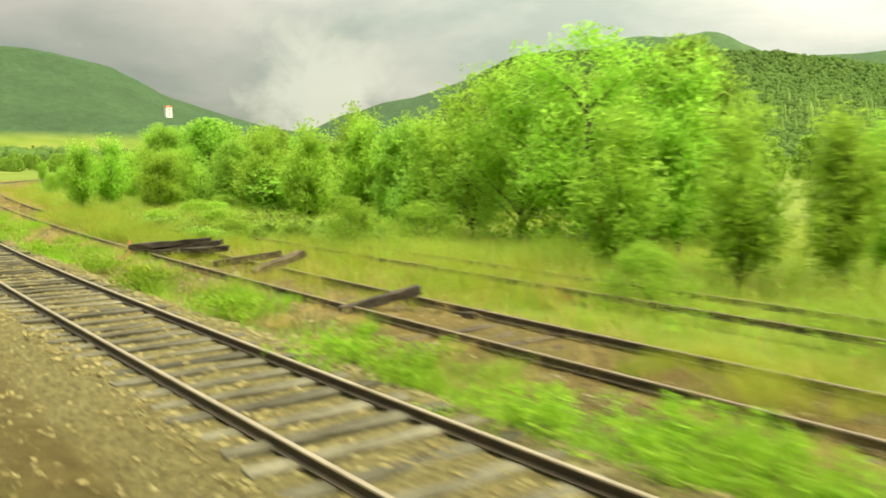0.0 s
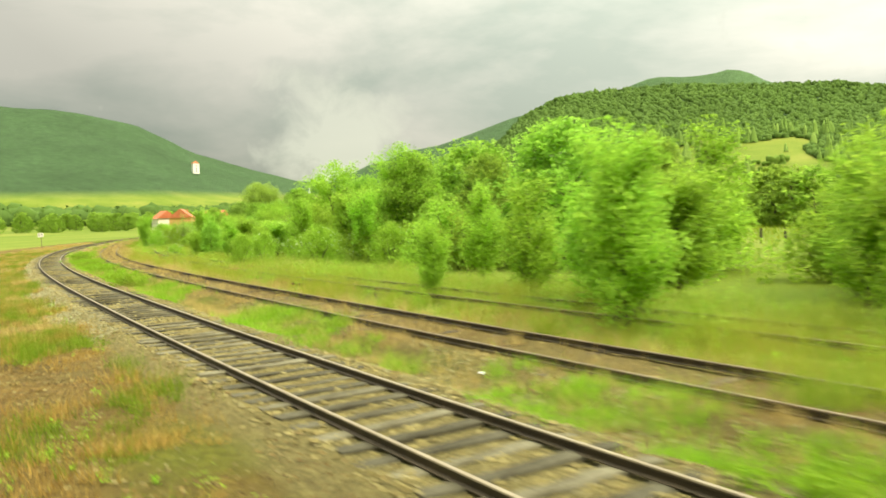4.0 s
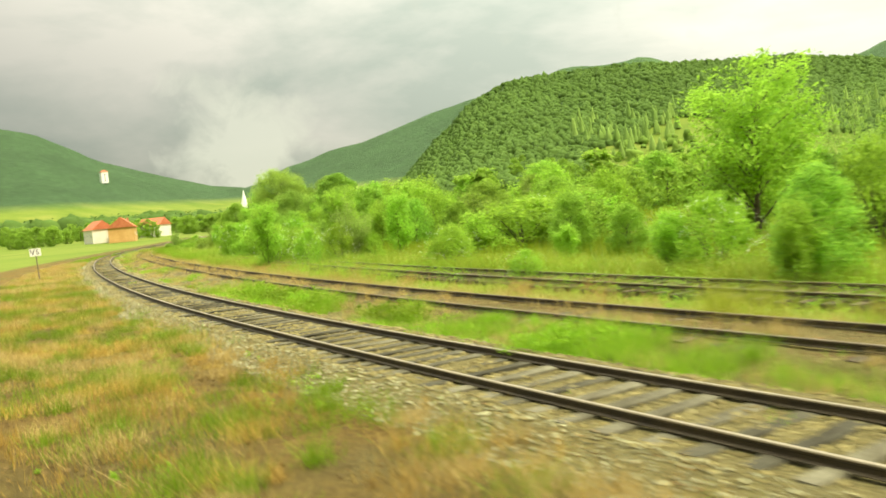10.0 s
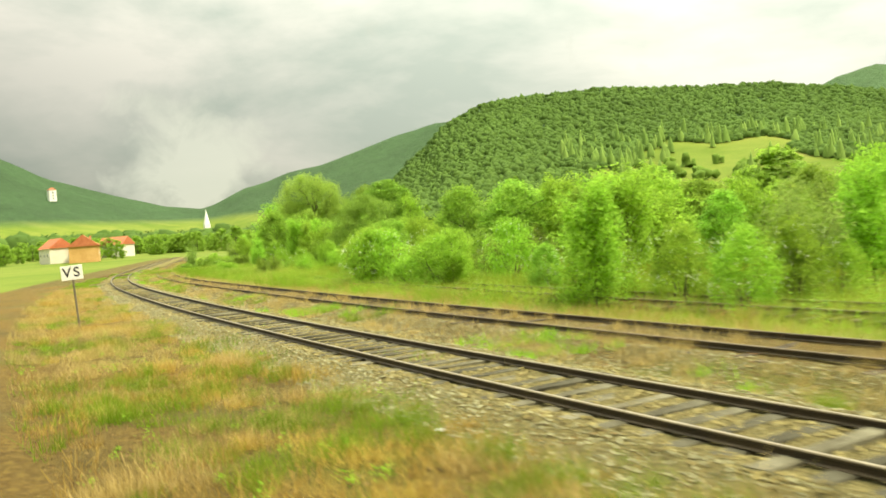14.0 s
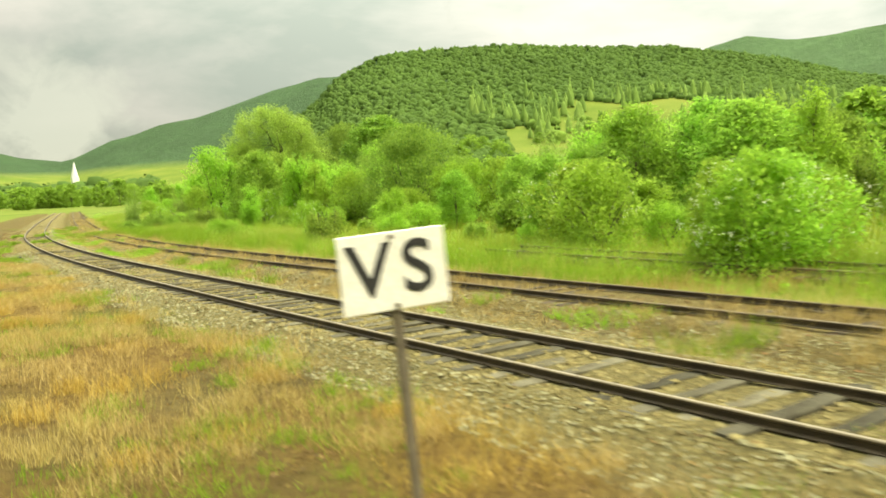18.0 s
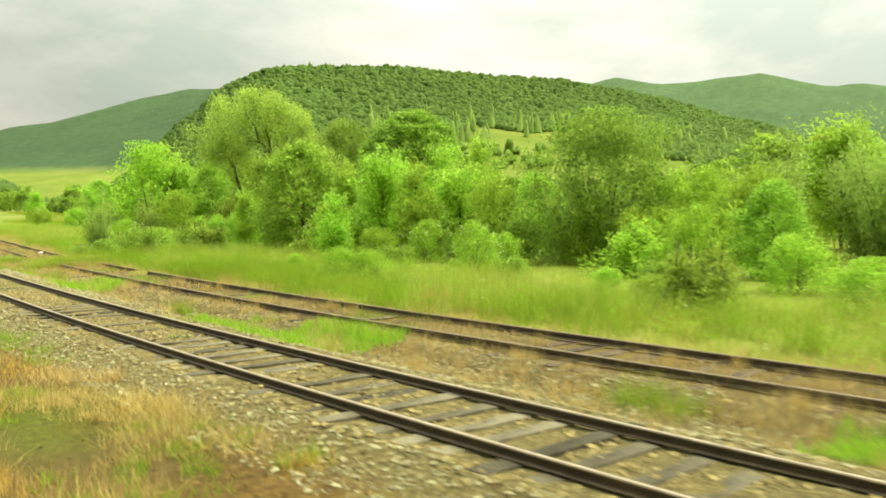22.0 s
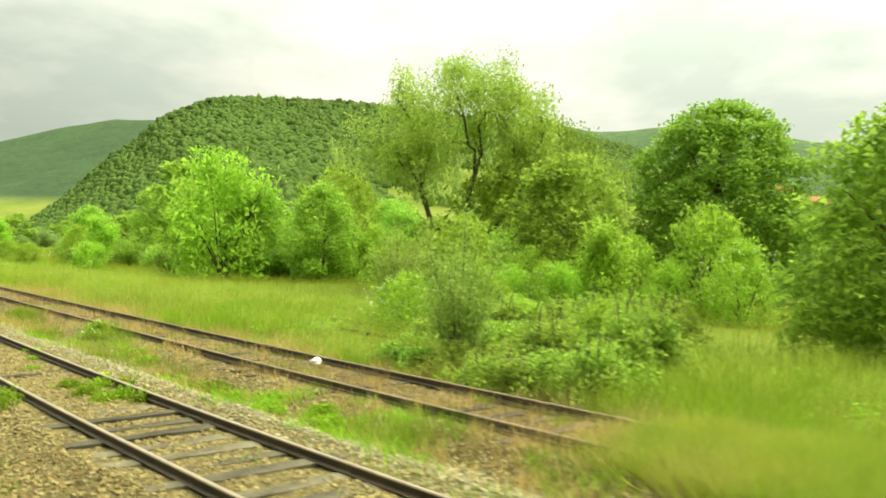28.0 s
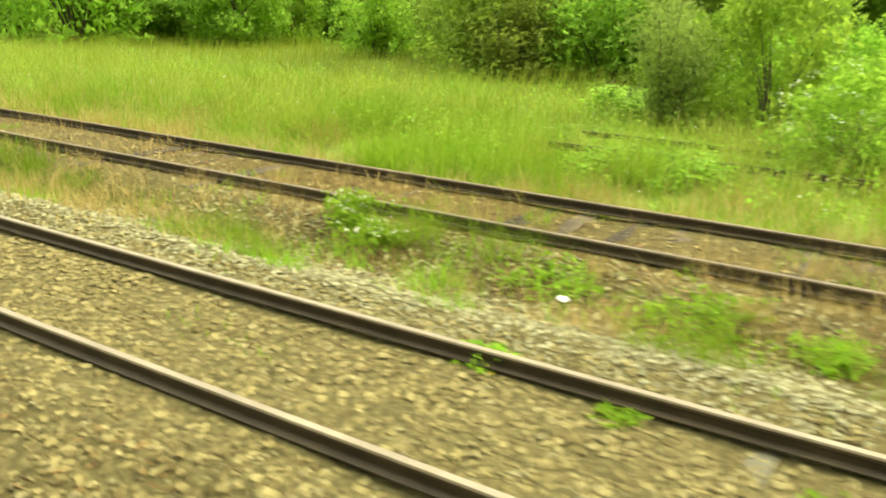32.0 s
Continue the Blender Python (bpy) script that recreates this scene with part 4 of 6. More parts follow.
grass("grass_mounds", 64000, 63.7, 205.7, 1.2, lambda s: off(1, s) - 1.2, 0.12, 0.36, 0.009, M_GOLD, "mounds of golden dry grass on the verge", 186, seg=1, lean=0.9, tuft=200, wide_tuft=0.22)
grass("grass_mounds", 40000, 63.7, 205.7, 1.2, lambda s: off(1, s) - 1.2, 0.10, 0.34, 0.009, M_DRY, "mounds of orange-brown dry grass on the verge", 187, seg=1, lean=0.9, tuft=200, wide_tuft=0.22)
# green weeds between the tracks
grass("low_weeds", 5000, 233.9, 256.1, lambda s: off(1, s) + 2.2, lambda s: off(2, s) - 0.4, 0.06, 0.24, 0.015, M_WEED, "scattered low green weeds on the gravel between the tracks", 198, patch(2.2, 43, 0.15), seg=1, lean=0.7, tuft=40, wide_tuft=0.18)
grass("dry_stalks", 7000, 233.1, 270.1, lambda s: off(2, s) + 1.7, lambda s: off(2, s) + 5.5, 0.25, 0.75, 0.010, M_GOLD, "golden dry stalks in the tall grass along the rail", 199, patch(2.5, 44, -0.1), seg=1, lean=0.7, tuft=50, wide_tuft=0.25)
grass("low_weeds", 119000, -15.8, 233.9, lambda s: off(1, s) + 2.2, lambda s: off(2, s) - 0.25, 0.08, 0.3, 0.018, M_WEED, "low bright green weeds between the tracks", 46, lambda x, y, s, d: fbm(x, y, 2.6, 4) > np.interp(s, [132, 145, 200, 210, 226], [0.02, 0.5, 0.48, 0.22, 0.15]), seg=1, lean=0.6, tuft=40, wide_tuft=0.2)
grass("low_weeds", 12000, 104.8, 256.1, lambda s: off(1, s) + 0.2, lambda s: off(1, s) + 1.3, 0.04, 0.16, 0.018, M_WEED, "low green weeds between the rails", 47, patch(2.0, 11, 0.62), seg=1, lean=0.6)
# verge between the running line and the siding
grass("dry_verge", 84000, 148.9, 205.7, 0.9, lambda s: off(1, s) - 1.3, 0.10, 0.32, 0.008, M_GOLD, "golden dry grass tufts on the verge", 48, patch(1.5, 13, 0.12), seg=1, lean=0.8, tuft=60, wide_tuft=0.15)
grass("dry_verge", 80000, 40.1, 152.7, 0.9, lambda s: off(1, s) - 1.0, 0.10, 0.38, 0.009, M_DRY, "yellow and orange dry grass on the verge", 148, patch(1.7, 13, -0.05), seg=1, lean=0.8, tuft=50, wide_tuft=0.15)
grass("verge_weeds", 90000, 40.1, 162.4, 0.9, lambda s: off(1, s) - 0.9, 0.10, 0.38, 0.011, M_WEED, "green weeds on the dry verge", 49, patch(1.9, 17, 0.05), seg=1, lean=0.8, tuft=50, wide_tuft=0.16)
grass("verge_weeds", 76000, 158, 234.8, 0.9, lambda s: off(1, s) - 1.1, 0.06, 0.26, 0.010, M_WEED, "sparse green weeds on the dry verge", 149, patch(1.9, 17, 0.08), seg=1, lean=0.8, tuft=40, wide_tuft=0.14)
forbs("verge_herbs", 700, 40.1, 162.4, 1.0, lambda s: off(1, s) - 1.0, M_WEED, "broad-leaved green herbs on the verge", 163, 0.022, 0.3)


# ------------------------------------------------------------------ wooded hills


def crowns(name, x, y, z, rad, tall, mat, label, subdiv, seed, rough=0.1, cone=False, low=-0.6, per=12):
    """The crowns of a wood in one mesh: uneven rounded heads, or tapering ones for conifers; their hidden undersides are left off."""
    r = np.random.default_rng(seed)
    bm = bmesh.new()
    bmesh.ops.create_icosphere(bm, subdivisions=subdiv, radius=1)
    bmesh.ops.delete(bm, geom=[p for p in bm.verts if p.co.z < low], context="VERTS")
    bm.verts.index_update()
    v0 = np.array([p.co[:] for p in bm.verts])
    f0 = np.array([[q.index for q in t.verts] for t in bm.faces])
    bm.free()
    n = len(x)
    ph = r.uniform(0, 6.283, (n, 1))
    lump = 1 + rough * (np.sin(v0[:, 0] * 3.1 + ph) + np.sin(v0[:, 1] * 3.7 + 2 * ph) + np.sin(v0[:, 2] * 4.3 + 3 * ph)) + r.normal(0, rough * 0.6, (n, len(v0)))
    v = v0[None] * lump[..., None]
    if cone:
        t = (v0[:, 2] + 1) / 2
        v = v * np.stack([1.12 - t, 1.12 - t, np.ones_like(t)], -1)[None]
    v = v * np.stack([rad, rad, tall], -1)[:, None]
    v += np.stack([x, y, z + tall * 0.55], -1)[:, None]
    f = f0[None] + (np.arange(n) * len(v0))[:, None, None]
    # leafy sprays that break the outline of each crown
    u, a = 1 - 1.3 * r.uniform(0, 1, (n, per)), r.uniform(0, 6.283, (n, per))
    q = np.sqrt(1 - u * u) * ((1.12 - (u + 1) / 2) if cone else 1)
    out = np.stack([q * np.cos(a), q * np.sin(a), u], -1)
    c = out * (1.04 + 0.1 * r.normal(0, 1, (n, per, 1))) * np.stack([rad, rad, tall], -1)[:, None] + np.stack([x, y, z + tall * 0.55], -1)[:, None]
    nrm = out + r.normal(0, 0.5, (n, per, 3))
    e1 = np.cross(nrm, r.normal(0, 1, (n, per, 3)))
    e1 /= np.linalg.norm(e1, axis=-1, keepdims=True)
    e2 = np.cross(nrm, e1)
    L = (0.13 * rad[:, None] * r.uniform(0.6, 1.4, (n, per)))[..., None]
    w = np.stack([c - e1 * L, c + e1 * L, c + e2 * L * 1.2], 2).reshape(-1, 3)
    f = np.concatenate([f.reshape(-1, 3), np.arange(len(w)).reshape(-1, 3) + n * len(v0)])
    v = np.concatenate([v.reshape(-1, 3), w])
    tagged(new(name, mesh_from(name, v, f, mat, True)), label, "woods", kind="stuff")


def polar(n, a0, a1, r0, r1, seed):
    r = np.random.default_rng(seed)
    a = np.radians(r.uniform(a0, a1, n))
    q = np.sqrt(r.uniform(r0**2, r1**2, n))
    return HUB[0] - np.sin(a) * q, HUB[1] + np.cos(a) * q, np.degrees(a), q, r


TOWER = (HUB[0] - math.sin(radians(14.3)) * 1569, HUB[1] + math.cos(radians(14.3)) * 1569)


def clearing(az, r):
    """The hayfield on the slope of the near hill."""
    top = 500 + 8 * np.sin(az * 1.1) + np.where(az > -26, (az + 26) * -18, 0)
    return (az > -36.5 + 2 * np.sin(r / 23)) & (az < -23 + 1.2 * np.sin(r / 17)) & (r > 335) & (r < top)


x, y, az, q, r = polar(36000, -72, 0, 320, 722, 51)
ok = ~clearing(az, q) & ~((az > -39) & (az < -21) & (q < 425)) & ~((az < -49) & (az > -63) & (q > 470) & (q < 655) & (fbm(x, y, 30, 5) < 0.45))
x, y, r5 = x[ok], y[ok], 1.6 + 1.5 * r.uniform(0, 1, ok.sum()) ** 1.6
crowns("hill_woods", x, y, land(x, y) + r.uniform(-0.6, 0.3, len(x)), r5, r5 * r.uniform(0.75, 1.05, len(x)), M_FOREST, "dense green broadleaf woods on the hillside", 1, 52, 0.12, per=6)
x, y, az, q, r = polar(2600, -46, -18, 380, 620, 53)
pick = r.uniform(0, 1, 2600)
edge = clearing(az, q - 26) & ~clearing(az, q)
ok = (edge & (pick < 0.3)) | ((az > -27) & (az < -19.5) & (np.abs(q - 475) < 48) & (pick < 0.25)) | ((az < -35) & (np.abs(q - 480) < 60) & (pick < 0.16)) | ((pick < 0.02) & clearing(az, q))
x, y = x[ok], y[ok]
t = r.uniform(3.0, 7.5, len(x))
crowns("hill_larches", x, y, land(x, y), 0.7 + t * 0.3, t, M_CONIFER, "pale green larches at the edge of the hayfield", 2, 54, 0.13, True)
x, y, az, q, r = polar(46, -34, -23, 375, 430, 61)
t = r.uniform(1.3, 2.8, len(x))
crowns("hayfield_trees", x, y, land(x, y), t, t * 1.2, M_FIELDTREE, "green trees at the foot of the hayfield", 2, 62, 0.28)
x, y, az, q, r = polar(4200, 1, 45, 360, 1050, 59)
t = r.uniform(6, 10, len(x))
far_tower = np.hypot(x - TOWER[0], y - TOWER[1]) > 30
x, y, t = x[far_tower], y[far_tower], t[far_tower]
lx, ly = at(np.arange(0, 420, 10.0), 0.0)
gap = np.hypot(x[:, None] - lx, y[:, None] - ly).min(1)
near_wood = [(float(a), float(b), float(c)) for a, b, c, g in zip(x, y, t, gap) if 16 < g < 260]
x, y, t = x[gap >= 260], y[gap >= 260], t[gap >= 260]
crowns("slope_woods", x, y, land(x, y), t * 0.9, t * r.uniform(0.7, 1.0, len(x)), M_FOREST, "dark woods on the slope beyond the village", 2, 60, 0.11)

# ------------------------------------------------------------------ trees and bushes


def tubes(limbs, sides=6):
    """Tapering bent limbs: each is (points, radii). Returns verts, faces."""
    v, f = [], []
    for pts, rad in limbs:
        pts = [Vector(p) for p in pts]
        base = len(v)
        for i, (p, q) in enumerate(zip(pts, rad)):
            way = (pts[min(i + 1, len(pts) - 1)] - pts[max(i - 1, 0)]).normalized()
            a = way.orthogonal().normalized()
            b = way.cross(a)
            for k in range(sides):
                t = 6.2832 * k / sides
                v.append(tuple(p + (a * math.cos(t) + b * math.sin(t)) * q))
        for i in range(len(pts) - 1):
            for k in range(sides):
                k2 = (k + 1) % sides
                f.append((base + i * sides + k, base + i * sides + k2, base + (i + 1) * sides + k2, base + (i + 1) * sides + k))
    return v, f


def limb(r, start, end, r0, r1, n=5, wob=0.08):
    start, end = np.array(start, float), np.array(end, float)
    ln = np.linalg.norm(end - start)
    t = np.linspace(0, 1, n)[:, None]
    p = start + (end - start) * t + r.normal(0, wob * ln / n, (n, 3)) * np.sin(t * 3.14)
    p[:, 2] += 0.06 * ln * np.sin(t[:, 0] * 3.14)
    return [tuple(q) for q in p], list(np.linspace(r0, r1, n))


def leaves(centres, per, spread_, size, r, long=2.0, droop=0.0, flat=0.5):
    """Leaves in clumps round the centres: each a pointed blade."""
    n = len(centres) * per
    c = np.repeat(np.asarray(centres, float), per, 0) + np.clip(r.normal(0, 1, (n, 3)), -1.6, 1.6) * np.asarray(spread_)
    way = r.normal(0, 1, (n, 3))
    way[:, 2] = way[:, 2] * flat - droop
    way /= np.linalg.norm(way, axis=1, keepdims=True)
    side = np.cross(way, r.normal(0, 1, (n, 3)) * [0.6, 0.6, 0.3] + [0, 0, 1.0])
    side /= np.linalg.norm(side, axis=1, keepdims=True) + 1e-6
    nrm = np.cross(way, side)
    L = (size * r.uniform(0.6, 1.35, n))[:, None]
    w = L / long
    foot = c - way * L / 2
    v = np.stack([foot + side * w * 0.55, c + way * L / 2 + nrm * w * 0.2, foot - side * w * 0.55], 1)
    return v.reshape(-1, 3), np.arange(n * 3).reshape(-1, 3)


def ovoid(n, r, w, z0, z1, shell=0.55, belly=0.42, lumpy=0.25):
    """Places for clumps, mostly near the outside of an uneven egg-shaped crown."""
    u = r.uniform(0, 1, n)
    z = z0 + (z1 - z0) * u
    prof = np.where(u < belly, np.sqrt(np.clip(1 - ((belly - u) / belly) ** 2 * 0.6, 0, 1)), np.sqrt(np.clip(1 - ((u - belly) / (1 - belly)) ** 2, 0, 1)))
    a = r.uniform(0, 6.283, n)
    k = 1 + lumpy * np.sin(a * 3 + u * 9) * np.cos(a * 2 - u * 13 + 1) + lumpy * 0.6 * np.sin(a * 5 + u * 17)
    q = (shell + (1 - shell) * np.sqrt(r.uniform(0, 1, n))) * prof * k * w / 2
    return np.stack([np.cos(a) * q, np.sin(a) * q, z], -1)


def plant(name, label, category, seed, kind):
    """A plant of about its natural size at the origin: trunk or stems, crown, and blossom where it flowers."""
    r = np.random.default_rng(seed)
    ob = thing(name, label, category)
    limbs, flowers = [], None
    if kind == "ash":                       # upright sapling, leaf tufts on steep shoots; 4.4 high, 2.8 wide
        H, W = 4.4, 2.8
        limbs.append(limb(r, (0, 0, -0.2), (0.05, 0, H * 0.9), 0.06, 0.015, 6, 0.03))
        cs = []
        for i in range(26):
            a, z = r.uniform(0, 6.283), 0.05 + H * 0.72 * float(r.uniform(0, 1)) ** 1.4
            reach = (W / 2) * (1.05 - 0.55 * z / H) * r.uniform(0.7, 1.1)
            end = (math.cos(a) * reach, math.sin(a) * reach, min(H, z + reach * r.uniform(0.7, 1.5)))
            limbs.append(limb(r, (0, 0, z), end, 0.025, 0.008, 4))
            for t in np.linspace(0.35, 1.0, 5):
                cs.append((end[0] * t, end[1] * t, z + (end[2] - z) * t))
        for z in np.linspace(0.6, H, 14):
            cs.append((r.normal(0, 0.15), r.normal(0, 0.15), z))
        v, f = leaves(cs, 50, (0.27, 0.27, 0.22), 0.175, r, 2.1, 0.25)
        mat, W = M_ASH, 3.4
    elif kind == "bigash":                  # 8 high, 6.5 wide
        H, W = 8.0, 6.5
        limbs.append(limb(r, (0, 0, -0.3), (0.1, 0, H * 0.8), 0.16, 0.04, 6, 0.04))
        cs = []
        for i in range(22):
            a, z = r.uniform(0, 6.283), r.uniform(0.5, H * 0.7)
            reach = (W / 2) * (1.1 - 0.5 * z / H) * r.uniform(0.75, 1.1)
            end = (math.cos(a) * reach, math.sin(a) * reach, min(H, z + reach * r.uniform(0.5, 1.1)))
            limbs.append(limb(r, (0, 0, z), end, 0.06, 0.012, 5))
            for t in np.linspace(0.3, 1.0, 7):
                cs.append((end[0] * t, end[1] * t, z + (end[2] - z) * t))
        cs += list(ovoid(120, r, W * 0.95, 0.3, H, 0.6))
        v, f = leaves(cs, 54, (0.36, 0.36, 0.29), 0.22, r, 2.2, 0.25)
        mat, W = M_ASH, 8.0
    elif kind in ("dense", "far"):          # broad tree, 8 high, 7 wide
        H, W = 8.0, 7.0
        limbs.append(limb(r, (0, 0, -0.3), (0.1, 0.1, H * 0.6), 0.2, 0.06, 5, 0.03))
        for i in range(9):
            a, z = r.uniform(0, 6.283), r.uniform(1.0, H * 0.55)
            q = W / 2 * r.uniform(0.5, 0.85)
            limbs.append(limb(r, (0, 0, z), (math.cos(a) * q, math.sin(a) * q, z + q * r.uniform(0.4, 1.0)), 0.07, 0.015, 4))
        far = kind == "far"
        cs = ovoid(90 if far else 260, r, W * 0.95, 0.05, H * 0.94, 0.45, 0.27, 0.25)
        v, f = leaves(cs, 20 if far else 52, (0.44, 0.44, 0.32), 0.58 if far else 0.26, r, 1.5, 0.15)
        mat, W = M_DENSE, 8.2
    elif kind == "round":                   # the tall round-headed maple, 10.8 high, 8.4 wide
        H, W = 10.8, 8.4
        limbs.append(limb(r, (0, 0, -0.3), (0, 0, H * 0.75), 0.26, 0.08, 6, 0.02))
        for i in range(16):
            a, z = r.uniform(0, 6.283), r.uniform(1.2, H * 0.6)
            q = W / 2 * r.uniform(0.6, 0.9)
            limbs.append(limb(r, (0, 0, z), (math.cos(a) * q, math.sin(a) * q, z + q * r.uniform(0.3, 0.9)), 0.09, 0.015, 5))
        cs = np.concatenate([ovoid(430, r, W, 0.5, H, 0.78, 0.42, 0.12), ovoid(160, r, W * 0.75, 1.0, H * 0.9, 0.3, 0.42, 0.1)])
        v, f = leaves(cs, 84, (0.36, 0.36, 0.22), 0.195, r, 1.3, 0.3)
        mat, W = M_ROUND, 9.0
    elif kind == "willow":                  # airy willow on forked stems, 13.5 high, 11.5 wide
        H, W = 13.5, 11.5
        cs = []
        # three leaning stems from one foot, each forking twice under an umbrella of hanging sprays
        stems = (((-1.1, 0.1, 3.2), (-2.4, 0.3, 6.4)), ((0.1, -0.2, 3.6), (0.5, 0.2, 7.2)), ((0.9, 0.4, 2.6), (2.6, -0.2, 5.6)))
        tips = (((-5.0, 0.4, 9.6), (-3.6, -1.2, 11.9), (-1.9, 1.8, 12.2)), ((-0.9, -1.6, 12.9), (0.7, 1.4, 13.2), (2.0, -1.2, 12.8)), ((3.4, 1.6, 11.6), (4.6, -0.8, 10.2), (5.4, 0.6, 7.8)))
        for (low, fork), ends in zip(stems, tips):
            limbs.append(([(0, 0, 0.2), (low[0] * 0.45, low[1] * 0.5, low[2] * 0.45), low, ((low[0] + fork[0]) / 2 - 0.2, low[1], (low[2] + fork[2]) / 2), fork], [0.26, 0.21, 0.18, 0.15, 0.12]))
            for e in ends:
                pts, rad = limb(r, fork, e, 0.095, 0.016, 7, 0.5)
                limbs.append((pts, rad))
                for j in range(13):
                    b = np.array(pts[int(r.integers(2, 7))])
                    tip = b + r.normal(0, 1, 3) * [1.1, 1.1, 0.55] + [0, 0, 0.35]
                    tip[2] = min(tip[2], H)
                    limbs.append(limb(r, b, tip, 0.03, 0.007, 4, 0.2))
                    for k in np.linspace(0.35, 1, 4):
                        cs.append(b + (tip - b) * k)
                    for k in range(3):          # sprays hanging from the tip
                        cs.append(tip + [r.normal(0, 0.3), r.normal(0, 0.3), -0.45 * (k + 1)])
        limbs.append(limb(r, (0, 0, -0.4), (0, 0, 0.6), 0.46, 0.36, 3, 0.02))
        cs += list(ovoid(34, r, W * 0.6, 0.8, 4.5, 0.5)) + list(ovoid(130, r, W * 0.9, 6.0, H * 0.97, 0.6, 0.62, 0.12))
        v, f = leaves(cs, 44, (0.36, 0.36, 0.4), 0.24, r, 3.4, 0.8)
        mat, W = M_WILLOW, 10.6
    elif kind == "paleround":               # rounded willow bush, 9 high, 12 wide
        H, W = 9.0, 12.0
        for i in range(12):
            a = r.uniform(0, 6.283)
            limbs.append(limb(r, (0, 0, -0.2), (math.cos(a) * 4, math.sin(a) * 4, r.uniform(4, 7.5)), 0.14, 0.02, 5))
        cs = np.concatenate([ovoid(420, r, W, 0.1, H, 0.62, 0.36, 0.42), ovoid(120, r, W * 0.7, 0.5, H * 0.85, 0.3)])
        v, f = leaves(cs, 48, (0.5, 0.5, 0.4), 0.31, r, 2.4, 0.5)
        mat, W = M_OLIVE, 14.0
    elif kind == "grey":                    # greyish upright shrub, 4 high, 2.7 wide
        H, W = 4.0, 2.7
        cs = []
        for i in range(14):
            a, q = r.uniform(0, 6.283), r.uniform(0.1, W / 2)
            e = (math.cos(a) * q, math.sin(a) * q, H * r.uniform(0.5, 1.0) * (1.1 - 0.4 * q / W * 2))
            limbs.append(limb(r, (r.normal(0, 0.1), r.normal(0, 0.1), -0.1), e, 0.03, 0.006, 5))
            for t in np.linspace(0.15, 1, 9):
                cs.append((e[0] * t, e[1] * t, e[2] * t))
        v, f = leaves(cs, 60, (0.25, 0.25, 0.24), 0.13, r, 2.6, 0.0, 1.0)
        mat, W = M_GREY, 3.1
    elif kind in ("bush", "elder"):         # rounded bush, 2 high, 3 wide
        H, W = 2.0, 3.0
        for i in range(10):
            a = r.uniform(0, 6.283)
            limbs.append(limb(r, (0, 0, -0.1), (math.cos(a) * 1.1, math.sin(a) * 1.1, r.uniform(0.9, 1.7)), 0.03, 0.006, 4))
        cs = ovoid(120, r, W, 0.0, H, 0.55, 0.3, 0.35)
        v, f = leaves(cs, 44, (0.2, 0.2, 0.17), 0.13, r, 1.8, 0.15)
        mat, W = M_BUSH, 3.8
        if kind == "elder":
            top = [p for p in ovoid(90, r, W * 1.06, 0.5, H * 1.04, 0.96, 0.35, 0.2)][:70]
            flowers = leaves(top, 9, (0.06, 0.06, 0.03), 0.036, r, 1.1, 0.0, 0.15)
    elif kind == "thicket":                 # ragged thicket, 3 high, 4.5 wide
        H, W = 3.0, 4.5
        cs = []
        for i in range(16):
            a, q = r.uniform(0, 6.283), r.uniform(0.2, 2.0)
            e = (math.cos(a) * q, math.sin(a) * q, r.uniform(1.3, 3.0) * (1.1 - q / 5))
            limbs.append(limb(r, (e[0] * 0.3, e[1] * 0.3, -0.1), e, 0.04, 0.008, 5))
            cs += [(e[0] * (0.3 + 0.7 * t), e[1] * (0.3 + 0.7 * t), e[2] * t) for t in np.linspace(0.2, 1.05, 6)]
        cs = np.concatenate([np.array(cs), ovoid(46, r, W, 0.0, H * 0.75, 0.4, 0.3, 0.4)])
        v, f = leaves(cs, 30, (0.3, 0.3, 0.26), 0.2, r, 1.7, 0.2)
        mat = (M_BUSH, M_OLIVE, M_DENSE)[seed % 3]
    else:                                   # bramble thicket, 1.2 high, 2.6 wide
        H, W = 1.2, 2.6
        cs = []
        for i in range(24):
            a, q = r.uniform(0, 6.283), r.uniform(0.5, W / 2)
            b = (r.normal(0, 0.3), r.normal(0, 0.3), -0.1)
            e = (math.cos(a) * q, math.sin(a) * q, r.uniform(0.1, 0.5))
            m = ((b[0] + e[0]) / 2, (b[1] + e[1]) / 2, H * r.uniform(0.5, 1.0))
            limbs.append(([b, m, e], [0.012, 0.009, 0.004]))
            for t in np.linspace(0.1, 1, 7):
                p = (1 - t) ** 2 * np.array(b) + 2 * t * (1 - t) * np.array(m) * [1, 1, 1.35] + t * t * np.array(e)
                cs.append(p)
        v, f = leaves(cs, 32, (0.15, 0.15, 0.12), 0.10, r, 1.6, 0.1)
        mat = M_BRAMBLE
    tv, tf = tubes(limbs, 4 if category != "tree" else 5)
    child("trunk" if category == "tree" else "stem", mesh_from("trunk", tv, tf, M_BARK, True), ob)
    if kind == "bramble":
        tagged(ob.children[0], kind="stuff")
    child("crown", mesh_from("crown", v, f, mat), ob)
    if flowers:
        child("blossom", mesh_from("blossom", *flowers, M_BLOSSOM), ob, "flat white flower heads")
    return ob, H, W


